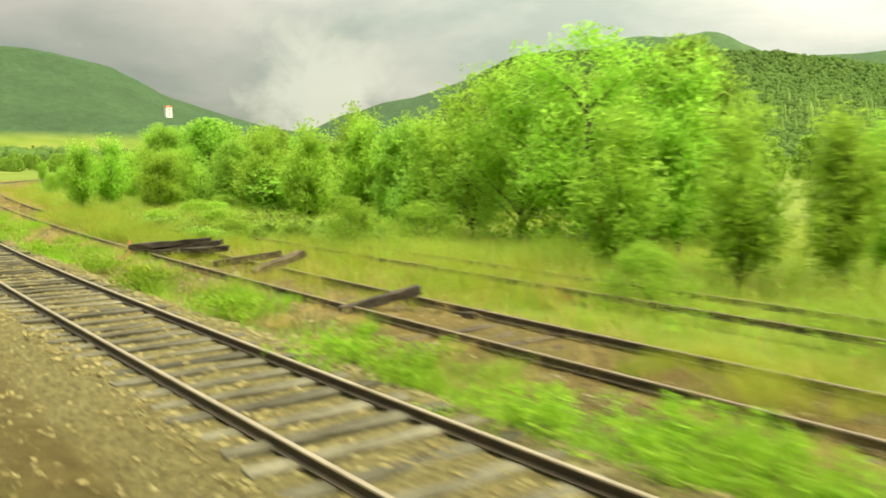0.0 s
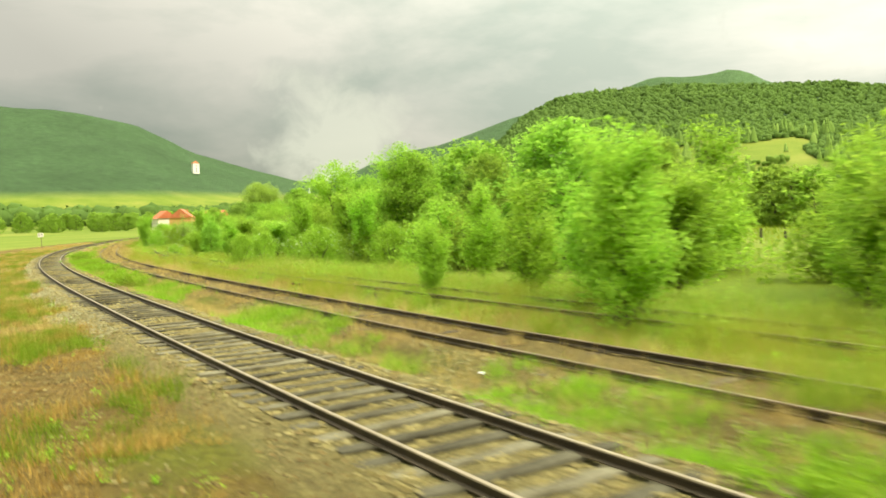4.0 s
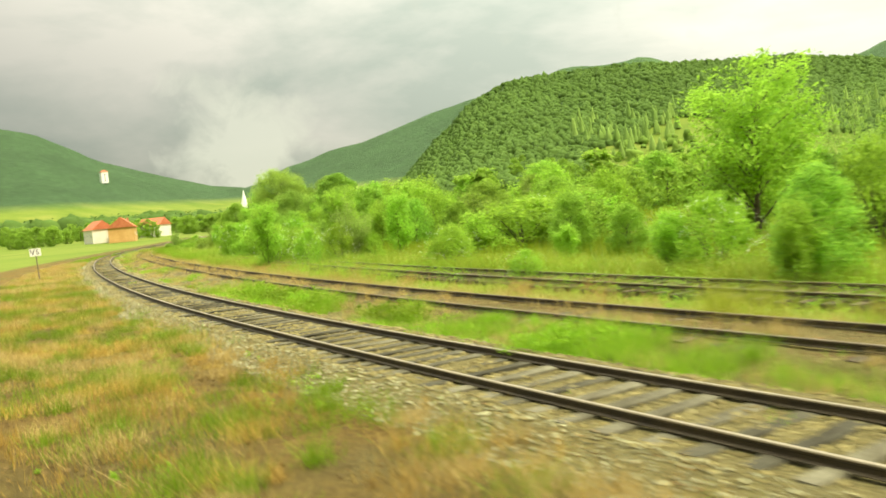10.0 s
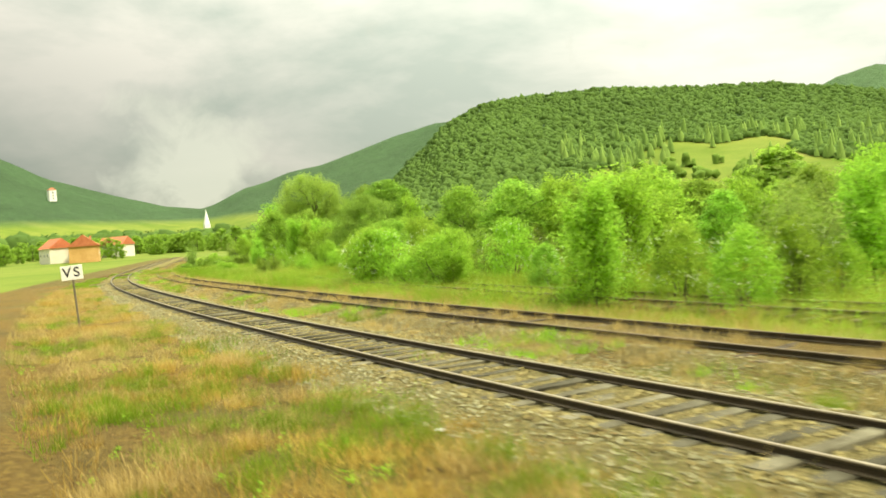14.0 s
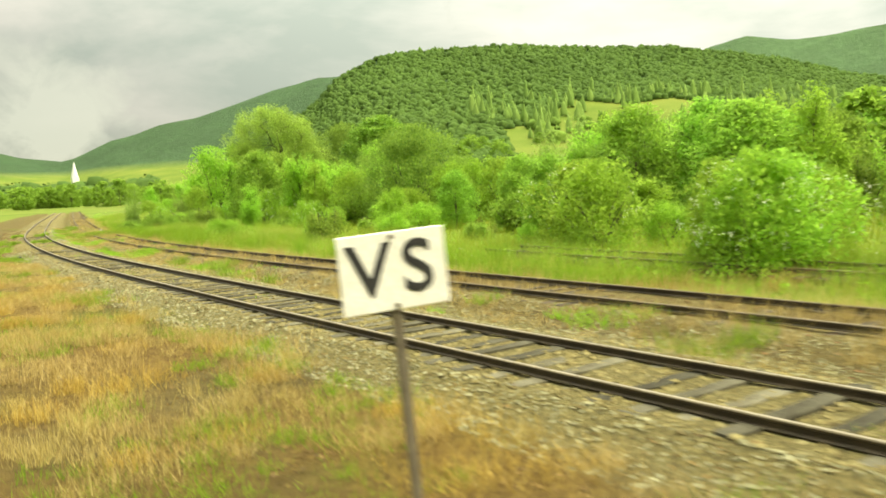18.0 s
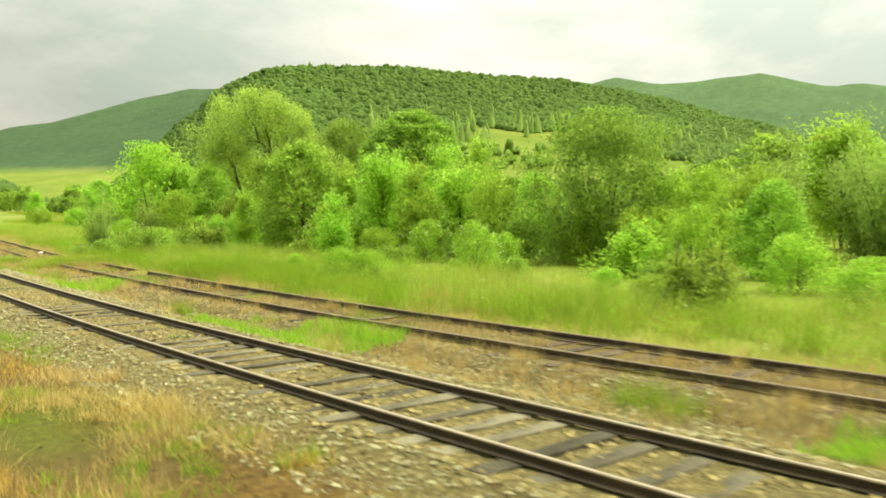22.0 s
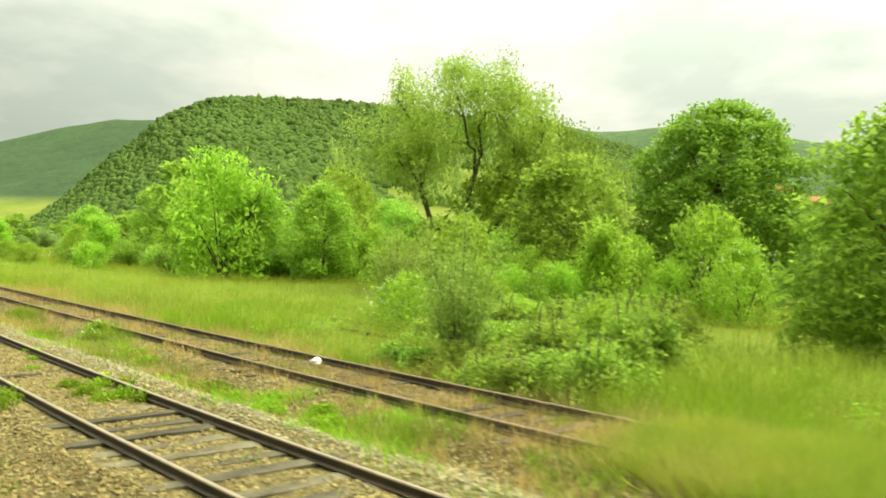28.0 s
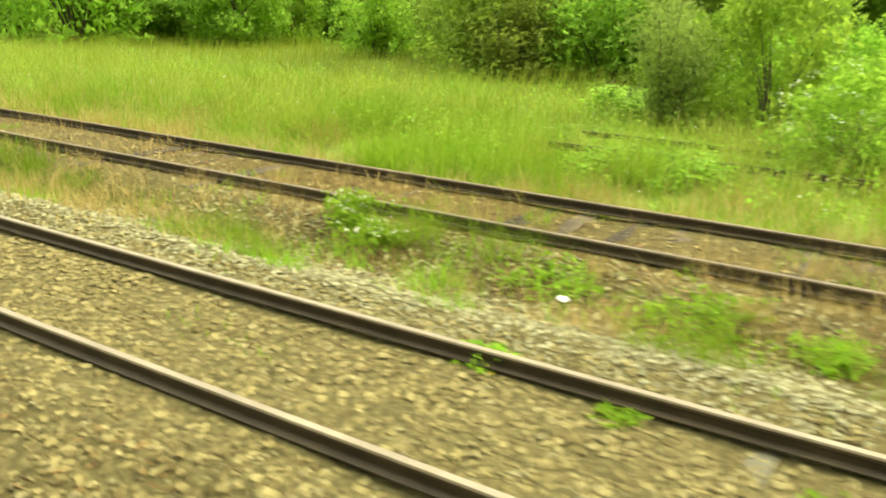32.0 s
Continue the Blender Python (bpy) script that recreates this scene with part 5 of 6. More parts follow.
SORTS = {
    "ash": ("tree", "young ash tree with bright green leaves in the grass", "tree", 3),
    "bigash": ("tree", "bright green ash tree with a loose crown", "tree", 2),
    "dense": ("tree", "dark green broadleaf tree with a full crown", "tree", 3),
    "far": ("tree", "green broadleaf tree in the valley behind the bushes", "tree", 3),
    "round": ("tree", "tall round-headed dark green maple tree", "tree", 1),
    "willow": ("tree", "tall airy willow with forked dark trunks", "tree", 1),
    "paleround": ("tree", "broad pale green willow with a rounded crown", "tree", 1),
    "grey": ("shrub", "greyish green upright shrub in tall grass", "shrub", 2),
    "bush": ("bush", "bright green rounded bush in the grass", "bush", 2),
    "elder": ("bush", "elder bush with flat white flower heads", "bush", 2),
    "thicket": ("bush", "ragged green thicket behind the tall grass", "bush", 3),
    "bramble": ("bramble", "low arching bramble thicket beside the rusty track", "bush", 2),
}
PATTERN = {}
for i, (k, (nm, lab, cat, n)) in enumerate(SORTS.items()):
    PATTERN[k] = [plant(nm, lab, cat, 100 + 10 * i + j, k) for j in range(n)]
USED = {}
trng = np.random.default_rng(5)


def grow(kind, s, d, h, w, z=None):
    """Sets a plant of that height and width s along and d beside the line."""
    grow_at(kind, *at(s, d), h, w, z)


def grow_at(kind, x, y, h, w, z=None):
    pats = PATTERN[kind]
    i = int(trng.integers(len(pats)))
    ob, H, W = pats[i]
    z = float(land(x, y)) if z is None else z
    turn = float(trng.uniform(0, 360)) if kind not in ("willow",) else -35.0
    m = pose(float(x), float(y), z, 0, 0, turn) @ Matrix.Diagonal((w / W, w / W, h / H, 1))
    if (kind, i) in USED:
        copy_thing(ob, m @ Matrix.Diagonal((*(1 / q for q in ob.scale), 1)))
    else:
        USED[kind, i] = True
        ob.matrix_basis = m


# (kind, metres along, metres beside, height, width), stretch by stretch
PLANTS = """
ash 13.0 15.8 4.1 2.6; ash 9.8 16.0 4.0 2.4; ash 8.0 17.0 3.8 2.3; ash 9.0 20.9 3.8 2.3; ash 15.0 21.0 4.1 2.5; bigash 30.3 34.0 7.6 8.0; bush 40.4 15.5 1.1 2.8; bush 38.8 13.2 0.8 2.2; bramble 41.0 14.6 0.5 2.2; bush 44.2 18.0 0.9 2.4; bush 48.2 20.1 1.1 2.2; ash 24.9 21.0 5.9 4.2; bigash 21.4 20.4 6.3 5.4; bigash 18.4 20.6 7.0 6.6; ash 16.2 22.5 6.2 4.4; dense 18.5 25.9 7.5 6.0; ash 18.6 23.9 4.2 3.6; ash 38.4 24.0 5.1 3.4; ash 35.2 26.0 5.5 3.3; dense 92.0 34.0 8.2 9.5
ash 65.9 30.0 6.2 3.8; ash 49.7 27.1 5.0 3.4; dense 73.3 27.6 7.3 7.8; ash 55.1 13.4 4.3 2.6; ash 50.3 16.8 3.9 3.4; ash 46.5 21.9 4.9 4.3; ash 47.1 28.9 6.6 4.1; ash 32.7 17.9 4.6 2.9; dense 33.9 24.1 5.1 4.1
ash 29.0 22.1 4.9 2.9; ash 34.8 24.0 4.9 2.9; ash 39.4 25.1 5.3 3.2; ash 49.0 26.0 4.7 3.8; ash 59.2 20.0 3.9 3.5; ash 54.8 24.0 4.9 3.7; dense 53.4 22.6 4.7 3.8; ash 57.9 15.8 4.8 2.9; dense 89.8 27.8 7.0 5.6
dense 73.8 34.1 6.9 5.5; ash 72.2 38.2 2.4 2.5; ash 62.7 17.0 3.8 2.3; ash 69.7 20.1 3.9 2.3; ash 65.2 14.9 2.5 1.5; bush 91.0 22.0 2.1 3.2; elder 89.4 21.0 2.3 2.7; ash 52.8 19.1 3.9 2.3; bush 85.3 24.0 2.3 3.0
ash 96.2 26.0 4.7 3.6; bush 141.8 30.0 2.7 8.0; bramble 29.7 11.4 0.8 2.4; bramble 27.6 11.0 0.9 2.1; bramble 33.4 13.0 0.8 2.6; bramble 30.4 14.0 0.9 2.8; bramble 37.4 15.1 0.6 3.0; bramble 28.5 13.9 1.0 2.5; bramble 36.7 12.4 0.7 2.4
bramble 41.9 14.0 0.6 3.1; bramble 34.5 16.0 0.9 3.0; bush 28.4 12.5 0.9 2.2; bush 33.5 13.9 1.0 2.7; bush 9.9 12.9 1.2 1.8; bramble 24.3 15.0 1.3 3.1; bramble 32.7 16.0 1.0 3.4; bush 22.7 17.0 1.5 2.7; bramble 36.3 13.0 0.7 2.9
bush 22.6 14.0 1.7 1.9; bramble 26.8 14.5 1.1 2.5; bigash 126.3 34.4 8.6 8.1; bigash 90.0 27.3 7.2 5.8; dense 83.7 30.0 6.4 5.1; ash 88.8 24.0 4.4 2.6; dense 85.4 27.1 3.8 3.0; bush 105.8 27.0 3.8 3.8; dense 111.5 33.4 6.8 5.5
ash 97.9 28.0 5.0 3.4; ash 104.9 20.5 3.2 2.8; ash 104.2 25.0 4.6 2.8; ash 102.3 19.0 3.0 1.8; dense 112.1 19.6 3.1 2.5; ash 111.9 18.3 2.2 1.4; elder 88.9 24.0 2.0 2.7; elder 85.5 25.4 2.2 2.4; bush 92.9 23.7 1.7 1.7
elder 99.2 22.7 1.5 1.6; ash 107.2 20.9 2.4 1.8; ash 117.8 20.1 2.1 1.6; ash 103.3 21.7 2.4 1.4; ash 107.7 24.0 2.8 3.8; elder 93.9 19.0 2.0 2.1; ash 98.7 20.0 1.8 1.9; bush 91.8 17.0 2.0 2.0; bush 116.7 30.1 3.7 3.7
dense 115.3 37.9 7.7 6.2; ash 108.4 30.0 3.1 3.0; dense 114.3 41.9 7.7 6.2; grey 133.9 51.9 8.3 5.1; dense 129.1 36.0 4.6 3.7; elder 133.3 20.7 1.8 2.8; elder 123.1 18.1 1.0 1.5; elder 153.1 17.5 2.0 2.6; ash 158.9 24.0 4.8 3.2
elder 145.6 34.0 3.0 4.2; dense 131.8 26.9 3.1 2.5; dense 127.5 26.9 2.3 2.1; elder 116.7 21.0 2.3 2.9; bush 161.6 44.0 5.3 5.3; bush 170.2 34.0 4.9 7.4; ash 211.4 30.0 3.8 3.6; ash 127.2 23.1 1.6 1.5; bush 128.3 30.0 1.2 2.7
elder 154.1 19.0 2.2 2.4; elder 150.4 40.3 1.5 4.9; grey 147.4 21.0 4.3 2.8; ash 151.6 16.7 4.0 2.4; bush 183.5 21.0 3.0 3.9; bush 169.4 21.0 2.5 2.5; dense 187.6 34.0 5.9 6.8; bush 160.7 33.0 3.9 3.9; dense 153.8 40.0 4.6 4.9
ash 139.4 34.0 3.0 3.7; bush 146.1 39.9 4.2 4.2; dense 167.2 45.0 5.2 4.3; bush 143.4 34.1 3.2 3.2; elder 150.3 19.0 2.2 2.3; elder 146.9 18.0 2.1 2.2; elder 146.8 19.9 2.2 2.3; elder 185.7 22.0 3.0 4.3; elder 175.1 22.0 2.4 2.9
elder 165.4 22.0 2.8 3.0; dense 159.2 20.0 2.0 1.7; ash 161.9 28.1 3.7 2.9; dense 159.4 30.1 3.7 3.0; dense 157.3 33.0 3.2 2.8; grey 163.8 44.0 5.7 3.9; ash 147.1 24.0 3.9 2.3; bush 146.9 22.0 1.6 2.0; dense 193.6 32.0 6.4 5.5
dense 192.4 36.0 6.5 5.6; bush 228.9 26.0 4.7 5.3; elder 174.2 18.7 2.8 3.8; elder 170.3 20.0 2.8 2.9; bush 167.6 19.1 2.4 3.4; ash 165.8 19.0 2.8 2.0; bush 169.1 18.0 1.5 2.1; dense 197.3 27.0 4.1 3.3; bush 225.6 34.0 4.0 4.0
dense 199.4 33.0 4.7 3.8; ash 211.8 44.9 6.9 5.7; ash 193.6 42.0 6.5 4.8; dense 186.9 39.9 5.5 4.4; ash 197.3 40.1 5.2 4.2; ash 178.2 36.1 4.6 3.4; bush 255.3 30.0 6.5 7.0; bush 280.7 26.0 8.7 10.2; ash 187.2 27.1 2.4 2.5
bush 198.7 33.0 2.3 3.4; grey 202.1 42.0 6.6 5.0; dense 205.4 40.0 5.4 4.3; grey 196.8 40.0 5.6 3.5; dense 188.9 38.0 5.3 4.2; ash 185.1 35.9 6.0 3.6; bush 175.8 18.6 2.7 2.7; elder 174.4 17.9 2.9 3.0; bush 203.7 17.3 0.9 1.2
bush 218.2 15.1 0.8 1.1; bush 210.2 26.1 2.3 2.3; bush 209.4 29.0 3.7 3.7; dense 191.0 24.4 3.9 3.1; dense 204.4 26.8 3.5 2.8; grey 211.1 37.9 6.8 4.2; grey 204.7 36.1 6.7 4.2; grey 193.9 33.0 5.9 3.7; ash 200.4 34.1 5.3 3.2
bush 209.1 33.0 3.9 3.9; elder 230.2 24.0 2.1 2.4; bush 208.7 26.1 2.3 2.3; bush 202.1 17.3 0.8 1.6; bush 213.4 14.4 1.2 1.6; bush 198.2 28.0 1.8 1.8; grey 206.7 38.0 6.9 4.3; bush 211.5 32.0 3.9 3.9; bramble 237.6 11.0 0.7 1.8; bramble 236.4 11.5 0.9 2.0; bramble 234.6 10.5 0.8 1.6; bramble 234.0 10.9 0.9 2.0; bramble 233.1 11.2 1.0 2.0; bramble 232.2 10.8 0.9 1.8; willow 256.5 28.9 12.2 10.5
round 247.3 38.6 10.2 9.0; dense 231.4 21.5 6.4 5.7; ash 225.7 23.4 5.4 3.4; ash 222.9 26.5 4.6 3.9; paleround 214.8 28.9 6.6 8.6; dense 247.4 27.0 7.0 6.4; ash 234.0 33.1 6.5 3.9; bush 218.3 25.0 3.6 3.6; bush 214.2 27.0 2.6 2.6
bush 284.3 34.5 3.9 5.5; bush 226.2 22.4 1.6 2.6; elder 220.6 23.0 1.8 2.4; bush 205.1 23.0 2.4 2.4; bramble 200.5 17.1 1.9 2.5; bush 212.8 15.2 1.1 1.7; ash 221.5 18.5 3.2 1.9; ash 241.1 22.0 3.6 2.4; elder 226.6 20.9 2.7 2.8
ash 231.1 24.0 4.9 2.9; bush 259.4 30.7 3.8 3.8; ash 303.2 34.0 8.5 6.3; dense 322.0 36.0 9.5 8.6; dense 304.6 40.0 9.4 8.0; bush 279.9 36.0 8.2 8.2; paleround 258.7 38.0 10.0 10.5; ash 223.3 24.0 4.7 2.8; bush 256.3 34.6 1.5 4.3
elder 254.7 30.7 2.2 2.5; ash 273.4 38.4 4.0 4.4; bush 287.6 38.4 5.4 7.0; bush 282.7 33.2 0.8 7.1; elder 212.9 19.9 1.9 2.0; ash 220.9 26.9 3.9 2.3; ash 239.8 40.1 7.5 4.5; bush 213.7 27.1 2.6 2.6; bush 221.2 30.1 3.9 3.9
grey 246.2 17.0 3.9 2.4; elder 242.2 14.4 1.8 2.4; grey 236.8 11.8 4.0 2.2; bush 244.3 18.2 3.4 3.4; dense 281.2 29.0 7.1 7.0; dense 273.2 30.1 7.1 6.3; bush 289.5 33.2 3.8 5.4; bush 272.0 33.3 3.7 3.7; ash 286.0 26.0 7.2 4.3
bush 264.8 32.0 2.3 2.6; dense 272.3 36.0 5.6 4.5; bush 241.7 29.0 4.1 4.1; elder 238.9 26.9 2.8 2.9; bush 245.4 28.9 3.0 3.0; bush 242.1 27.1 2.1 2.1; bush 245.8 26.0 2.1 2.3; elder 297.2 31.9 2.0 3.4; elder 287.0 30.7 1.3 3.7
bush 284.1 33.2 2.2 4.8; bush 246.7 24.0 2.5 2.5; elder 243.9 22.1 2.0 2.1; bush 241.4 22.0 2.4 2.4; bush 263.6 35.8 3.6 4.6; dense 281.8 38.4 5.2 7.2; dense 271.1 38.4 5.0 6.5; bush 273.8 35.8 2.3 4.8; bush 248.0 23.9 2.2 2.6
bush 244.8 21.1 1.9 2.0; elder 245.0 20.0 1.8 1.9; bush 243.1 22.1 2.0 2.1; dense 278.1 32.0 3.3 6.9; bush 285.8 32.1 0.8 4.8; elder 278.5 31.8 0.8 3.2; bush 276.2 35.7 1.9 4.9; bush 269.3 37.0 2.3 4.9; dense 259.6 32.9 3.9 5.6
bush 258.0 35.8 3.1 4.2; bramble 245.8 19.0 0.7 2.0; bramble 242.7 16.1 0.9 2.0; bramble 241.1 16.9 0.9 1.2; bramble 243.4 18.6 0.7 1.4; bush 244.4 20.0 1.5 1.5; bramble 239.4 13.6 0.6 2.9; bramble 237.9 14.4 1.0 2.8; bramble 235.1 12.9 1.4 2.5
bramble 234.7 14.5 1.5 2.6; bramble 233.0 13.1 1.8 2.3; bramble 237.2 12.2 0.5 2.5; bramble 235.0 11.8 0.6 2.2; bramble 233.4 11.5 0.9 2.1; bramble 232.3 11.2 1.3 1.8; bramble 236.7 16.9 1.8 2.7; bramble 238.9 17.1 1.4 3.0; bramble 235.4 17.5 1.8 2.6
bramble 241.5 17.1 0.9 3.0; bramble 241.5 14.4 0.8 2.4; bramble 247.2 18.9 0.9 3.4; bush 234.5 14.1 1.5 2.0; bush 239.2 15.9 1.3 2.4; bramble 239.3 14.1 1.0 3.4; bramble 239.4 16.0 1.5 3.4; bramble 246.4 15.0 0.3 3.7; bramble 234.9 12.6 0.9 2.6
bramble 238.7 18.0 1.5 3.2; bramble 245.0 13.0 0.4 3.0; far 121.1 92.0 7.5 8.0; far 114.4 88.0 7.5 8.0; far 108.7 86.0 7.2 8.0; far 127.9 97.0 7.6 9.0; far 102.8 84.0 7.0 8.0; far 134.6 101.0 7.6 8.0; far 141.3 84.0 10.0 9.0
ash 103.8 45.0 5.8 4.6; dense 144.8 54.0 9.0 9.0; dense 137.3 63.0 7.6 8.0; dense 137.2 52.0 4.6 6.0; dense 177.7 44.0 5.2 6.0; dense 185.4 60.0 5.0 8.0; bigash 206.3 45.3 6.0 6.0; bigash 198.6 50.0 6.0 6.0; dense 205.1 62.0 6.0 8.0
dense 226.3 70.0 9.0 9.0; dense 222.9 88.0 9.0 10.0; dense 295.1 44.0 9.0 8.0; dense 300.1 34.0 7.6 8.0; far 314.1 36.0 12.0 11.0; dense 286.1 45.0 7.0 8.0; ash 306.4 31.9 5.6 4.3; ash 304.1 24.0 5.0 4.0; bush 319.1 26.0 4.0 5.0
dense 329.1 30.0 7.0 7.0; bush 297.1 21.0 2.4 4.0; bush 310.1 19.0 2.2 4.0; elder 324.1 20.0 2.4 4.0; ash 339.1 22.0 5.0 4.0; elder 302.5 29.4 2.3 4.8
"""
for row in PLANTS.replace("\n", ";").split(";"):
    if row.strip():
        kd, *num = row.split()
        grow(kd, *map(float, num))

# low bushes at the edge of the meadow
for s_, d_, k_, h_ in ((187.3, 20.5, "bush", 0.9), (193.9, 22, "bramble", 1.0), (197.6, 19.5, "bush", 1.3), (201.3, 23, "bush", 1.6), (204.8, 21, "bramble", 1.1), (208.3, 24, "thicket", 2.0), (211, 20, "bramble", 1.0), (214.4, 22.5, "bush", 1.4),
                        (217, 25, "thicket", 2.2), (219.5, 20.5, "bramble", 1.1), (222.9, 21.5, "bush", 1.5), (226.3, 19, "bramble", 1.2), (182.5, 23.5, "bush", 1.5), (177.7, 22, "bramble", 1.1), (172, 24.5, "thicket", 2.0), (190.2, 25, "thicket", 2.2), (195.8, 26, "thicket", 2.4),
                        (219.5, 50, "thicket", 4.6), (224.6, 56, "thicket", 5.0), (212.7, 56, "thicket", 4.6), (217.8, 62, "thicket", 5.0), (228, 48, "thicket", 4.4), (207.5, 52, "thicket", 4.6), (231.4, 58, "thicket", 5.0), (222.9, 44, "thicket", 3.6),
                        (256.1, 52, "thicket", 4.6), (264.1, 50, "thicket", 4.8), (272.1, 56, "thicket", 5.2), (260.1, 60, "thicket", 5.2), (268.1, 64, "thicket", 5.4), (278.1, 50, "thicket", 4.6), (252.1, 60, "thicket", 4.8), (284.1, 58, "thicket", 5.2), (270.1, 44, "thicket", 4.0), (262.1, 45, "thicket", 3.8)):
    grow(k_, s_, d_, h_, h_ * 1.6)

# thickets that close the belt between the meadow and the valley
brng = np.random.default_rng(21)
count = 0
while count < 120:
    s_ = float(brng.uniform(-12, 335))
    d_ = float(brng.uniform(np.interp(s_, [0, 60, 90, 170, 215, 260], [20, 22, 25, 27, 27, 25]), 52))
    x_, y_ = at(s_, d_)
    if 78 < s_ < 150 and d_ > 44 or fbm(x_, y_, 11, 9) < -0.2 or 215 < s_ < 262 and 30 < d_ < 44:
        continue
    count += 1
    hh = float(brng.uniform(1.8, 3.6))
    grow("thicket", s_, d_, hh, hh * float(brng.uniform(1.2, 1.9)))

# the valley behind: scattered trees past counting, thinner where the fields lie open
vrng = np.random.default_rng(12)
grove = []
while len(grove) < 150:
    s_, d_ = float(vrng.uniform(-30, 520)), float(48 + 150 * vrng.uniform(0, 1) ** 1.4)
    x_, y_ = at(s_, d_)
    if 60 < s_ < 150 and 40 < d_ < 105 or fbm(x_, y_, 40, 3) < -0.25:
        continue
    hh = float(vrng.uniform(5, 9.5))
    grove.append((float(x_), float(y_), hh, hh * float(vrng.uniform(0.8, 1.25))))
grove += [(x_, y_, t_ * 1.1, t_ * 1.15) for x_, y_, t_ in near_wood[::max(1, len(near_wood) // 110)]]


def far_grove(places):
    """Many far trees in one mesh of leaves, with their trunks as a part."""
    made = {"crown": ([], [], 0), "trunk": ([], [], 0)}
    forms = []
    for ob, H, W in PATTERN["far"]:
        kids = {}
        for o in ob.children:
            co = np.empty(len(o.data.vertices) * 3, np.float32)
            o.data.vertices.foreach_get("co", co)
            fc = np.empty(len(o.data.loops), np.int32)
            o.data.loops.foreach_get("vertex_index", fc)
            kids[o.name.split(".")[0]] = (co.reshape(-1, 3), fc.reshape(len(o.data.polygons), -1))
        forms.append((kids, H, W))
    for i, (x_, y_, h_, w_) in enumerate(places):
        kids, H, W = forms[i % len(forms)]
        a_ = float(vrng.uniform(0, 6.283))
        for key, (vs, fs, n) in made.items():
            co, fc = kids[key]
            p = co * (w_ / W, w_ / W, h_ / H)
            p = np.stack([p[:, 0] * math.cos(a_) - p[:, 1] * math.sin(a_) + x_, p[:, 0] * math.sin(a_) + p[:, 1] * math.cos(a_) + y_, p[:, 2] + float(land(x_, y_))], -1)
            vs.append(p)
            fs.append(fc + n)
            made[key] = (vs, fs, n + len(co))
    ob = new("valley_trees", mesh_from("valley_trees", np.concatenate(made["crown"][0]), np.concatenate(made["crown"][1]), M_DENSE))
    tagged(ob, "green broadleaf trees scattered over the valley behind", "trees", kind="stuff")
    tagged(child("trunks", mesh_from("trunks", np.concatenate(made["trunk"][0]), np.concatenate(made["trunk"][1]), M_BARK), ob), kind="stuff")


far_grove(grove)

for key, pats in PATTERN.items():           # patterns that found no place
    for i, (ob, _, _) in enumerate(pats):
        if (key, i) not in USED:
            for o in (*ob.children_recursive, ob):
                bpy.data.objects.remove(o)

# ------------------------------------------------------------------ small things along the line


def letter(text, size, mat, m, parent, name):
    cu = bpy.data.curves.new(name, "FONT")
    cu.body, cu.size, cu.extrude, cu.align_x, cu.align_y = text, size, 0.002, "CENTER", "CENTER"
    cu.offset = 0.006
    tmp = new(name, cu)
    bpy.context.view_layer.update()
    me = bpy.data.meshes.new_from_object(tmp.evaluated_get(bpy.context.evaluated_depsgraph_get()))
    bpy.data.objects.remove(tmp)
    me.materials.clear()
    me.materials.append(mat)
    return child(name, me, parent, "black capital letter", m)


def board_sign():
    x, y = at(166.5, 3.1)
    ob = thing("railway_sign", "white rectangular board lettered VS on a grey steel post", "sign", m=pose(float(x), float(y), -0.32, 0, -3.0, math.degrees(heading(166.5)) - 14))
    part("post", box((0.07, 0.05, 1.95), (0, 0, 0.95)), M_POST, ob, bevel=0.008)
    part("board", box((0.78, 0.02, 0.55), (0, -0.04, 2.15)), M_WHITE, ob, "white enamelled board", bevel=0.006)
    for ch, off_ in (("V", -0.175), ("S", 0.175)):
        letter(ch, 0.52, M_BLACK, pose(off_, -0.054, 2.15, 90, 0, 0), ob, "letter")
    for z in (1.91, 2.39):
        part("bolt", box((0.03, 0.03, 0.03), (0, -0.055, z)), M_POST, ob, bevel=0.005)


board_sign()


def rock(name, label, category, s, d, z, size, mat, seed, squash=0.75):
    r = np.random.default_rng(seed)
    bm = bmesh.new()
    bmesh.ops.create_icosphere(bm, subdivisions=3, radius=1)
    for v in bm.verts:
        n = noise.noise(v.co * 1.4 + Vector((seed, 0, 0))) * 0.35 + noise.noise(v.co * 4 + Vector((seed, 0, 0))) * 0.1
        v.co *= 1 + n
        v.co.z *= squash
    bmesh.ops.scale(bm, vec=size, verts=bm.verts)
    me = bpy.data.meshes.new(name)
    bm.to_mesh(me)
    bm.free()
    me.materials.append(mat)
    ob = new(name, me)
    ob.matrix_basis = upright(s, d, z, float(r.uniform(0, 360)))
    return tagged(ob, label, category)


rock("white_boulder", "pale rounded stone lying against the rusty rail", "stone", 238.25, 9.1, -0.12, (0.16, 0.13, 0.14), M_PALE, 3)
rock("small_boulder", "small tan stone between the rusty rails", "stone", 237.8, 9.08, -0.2, (0.10, 0.08, 0.10), M_STONE, 5)


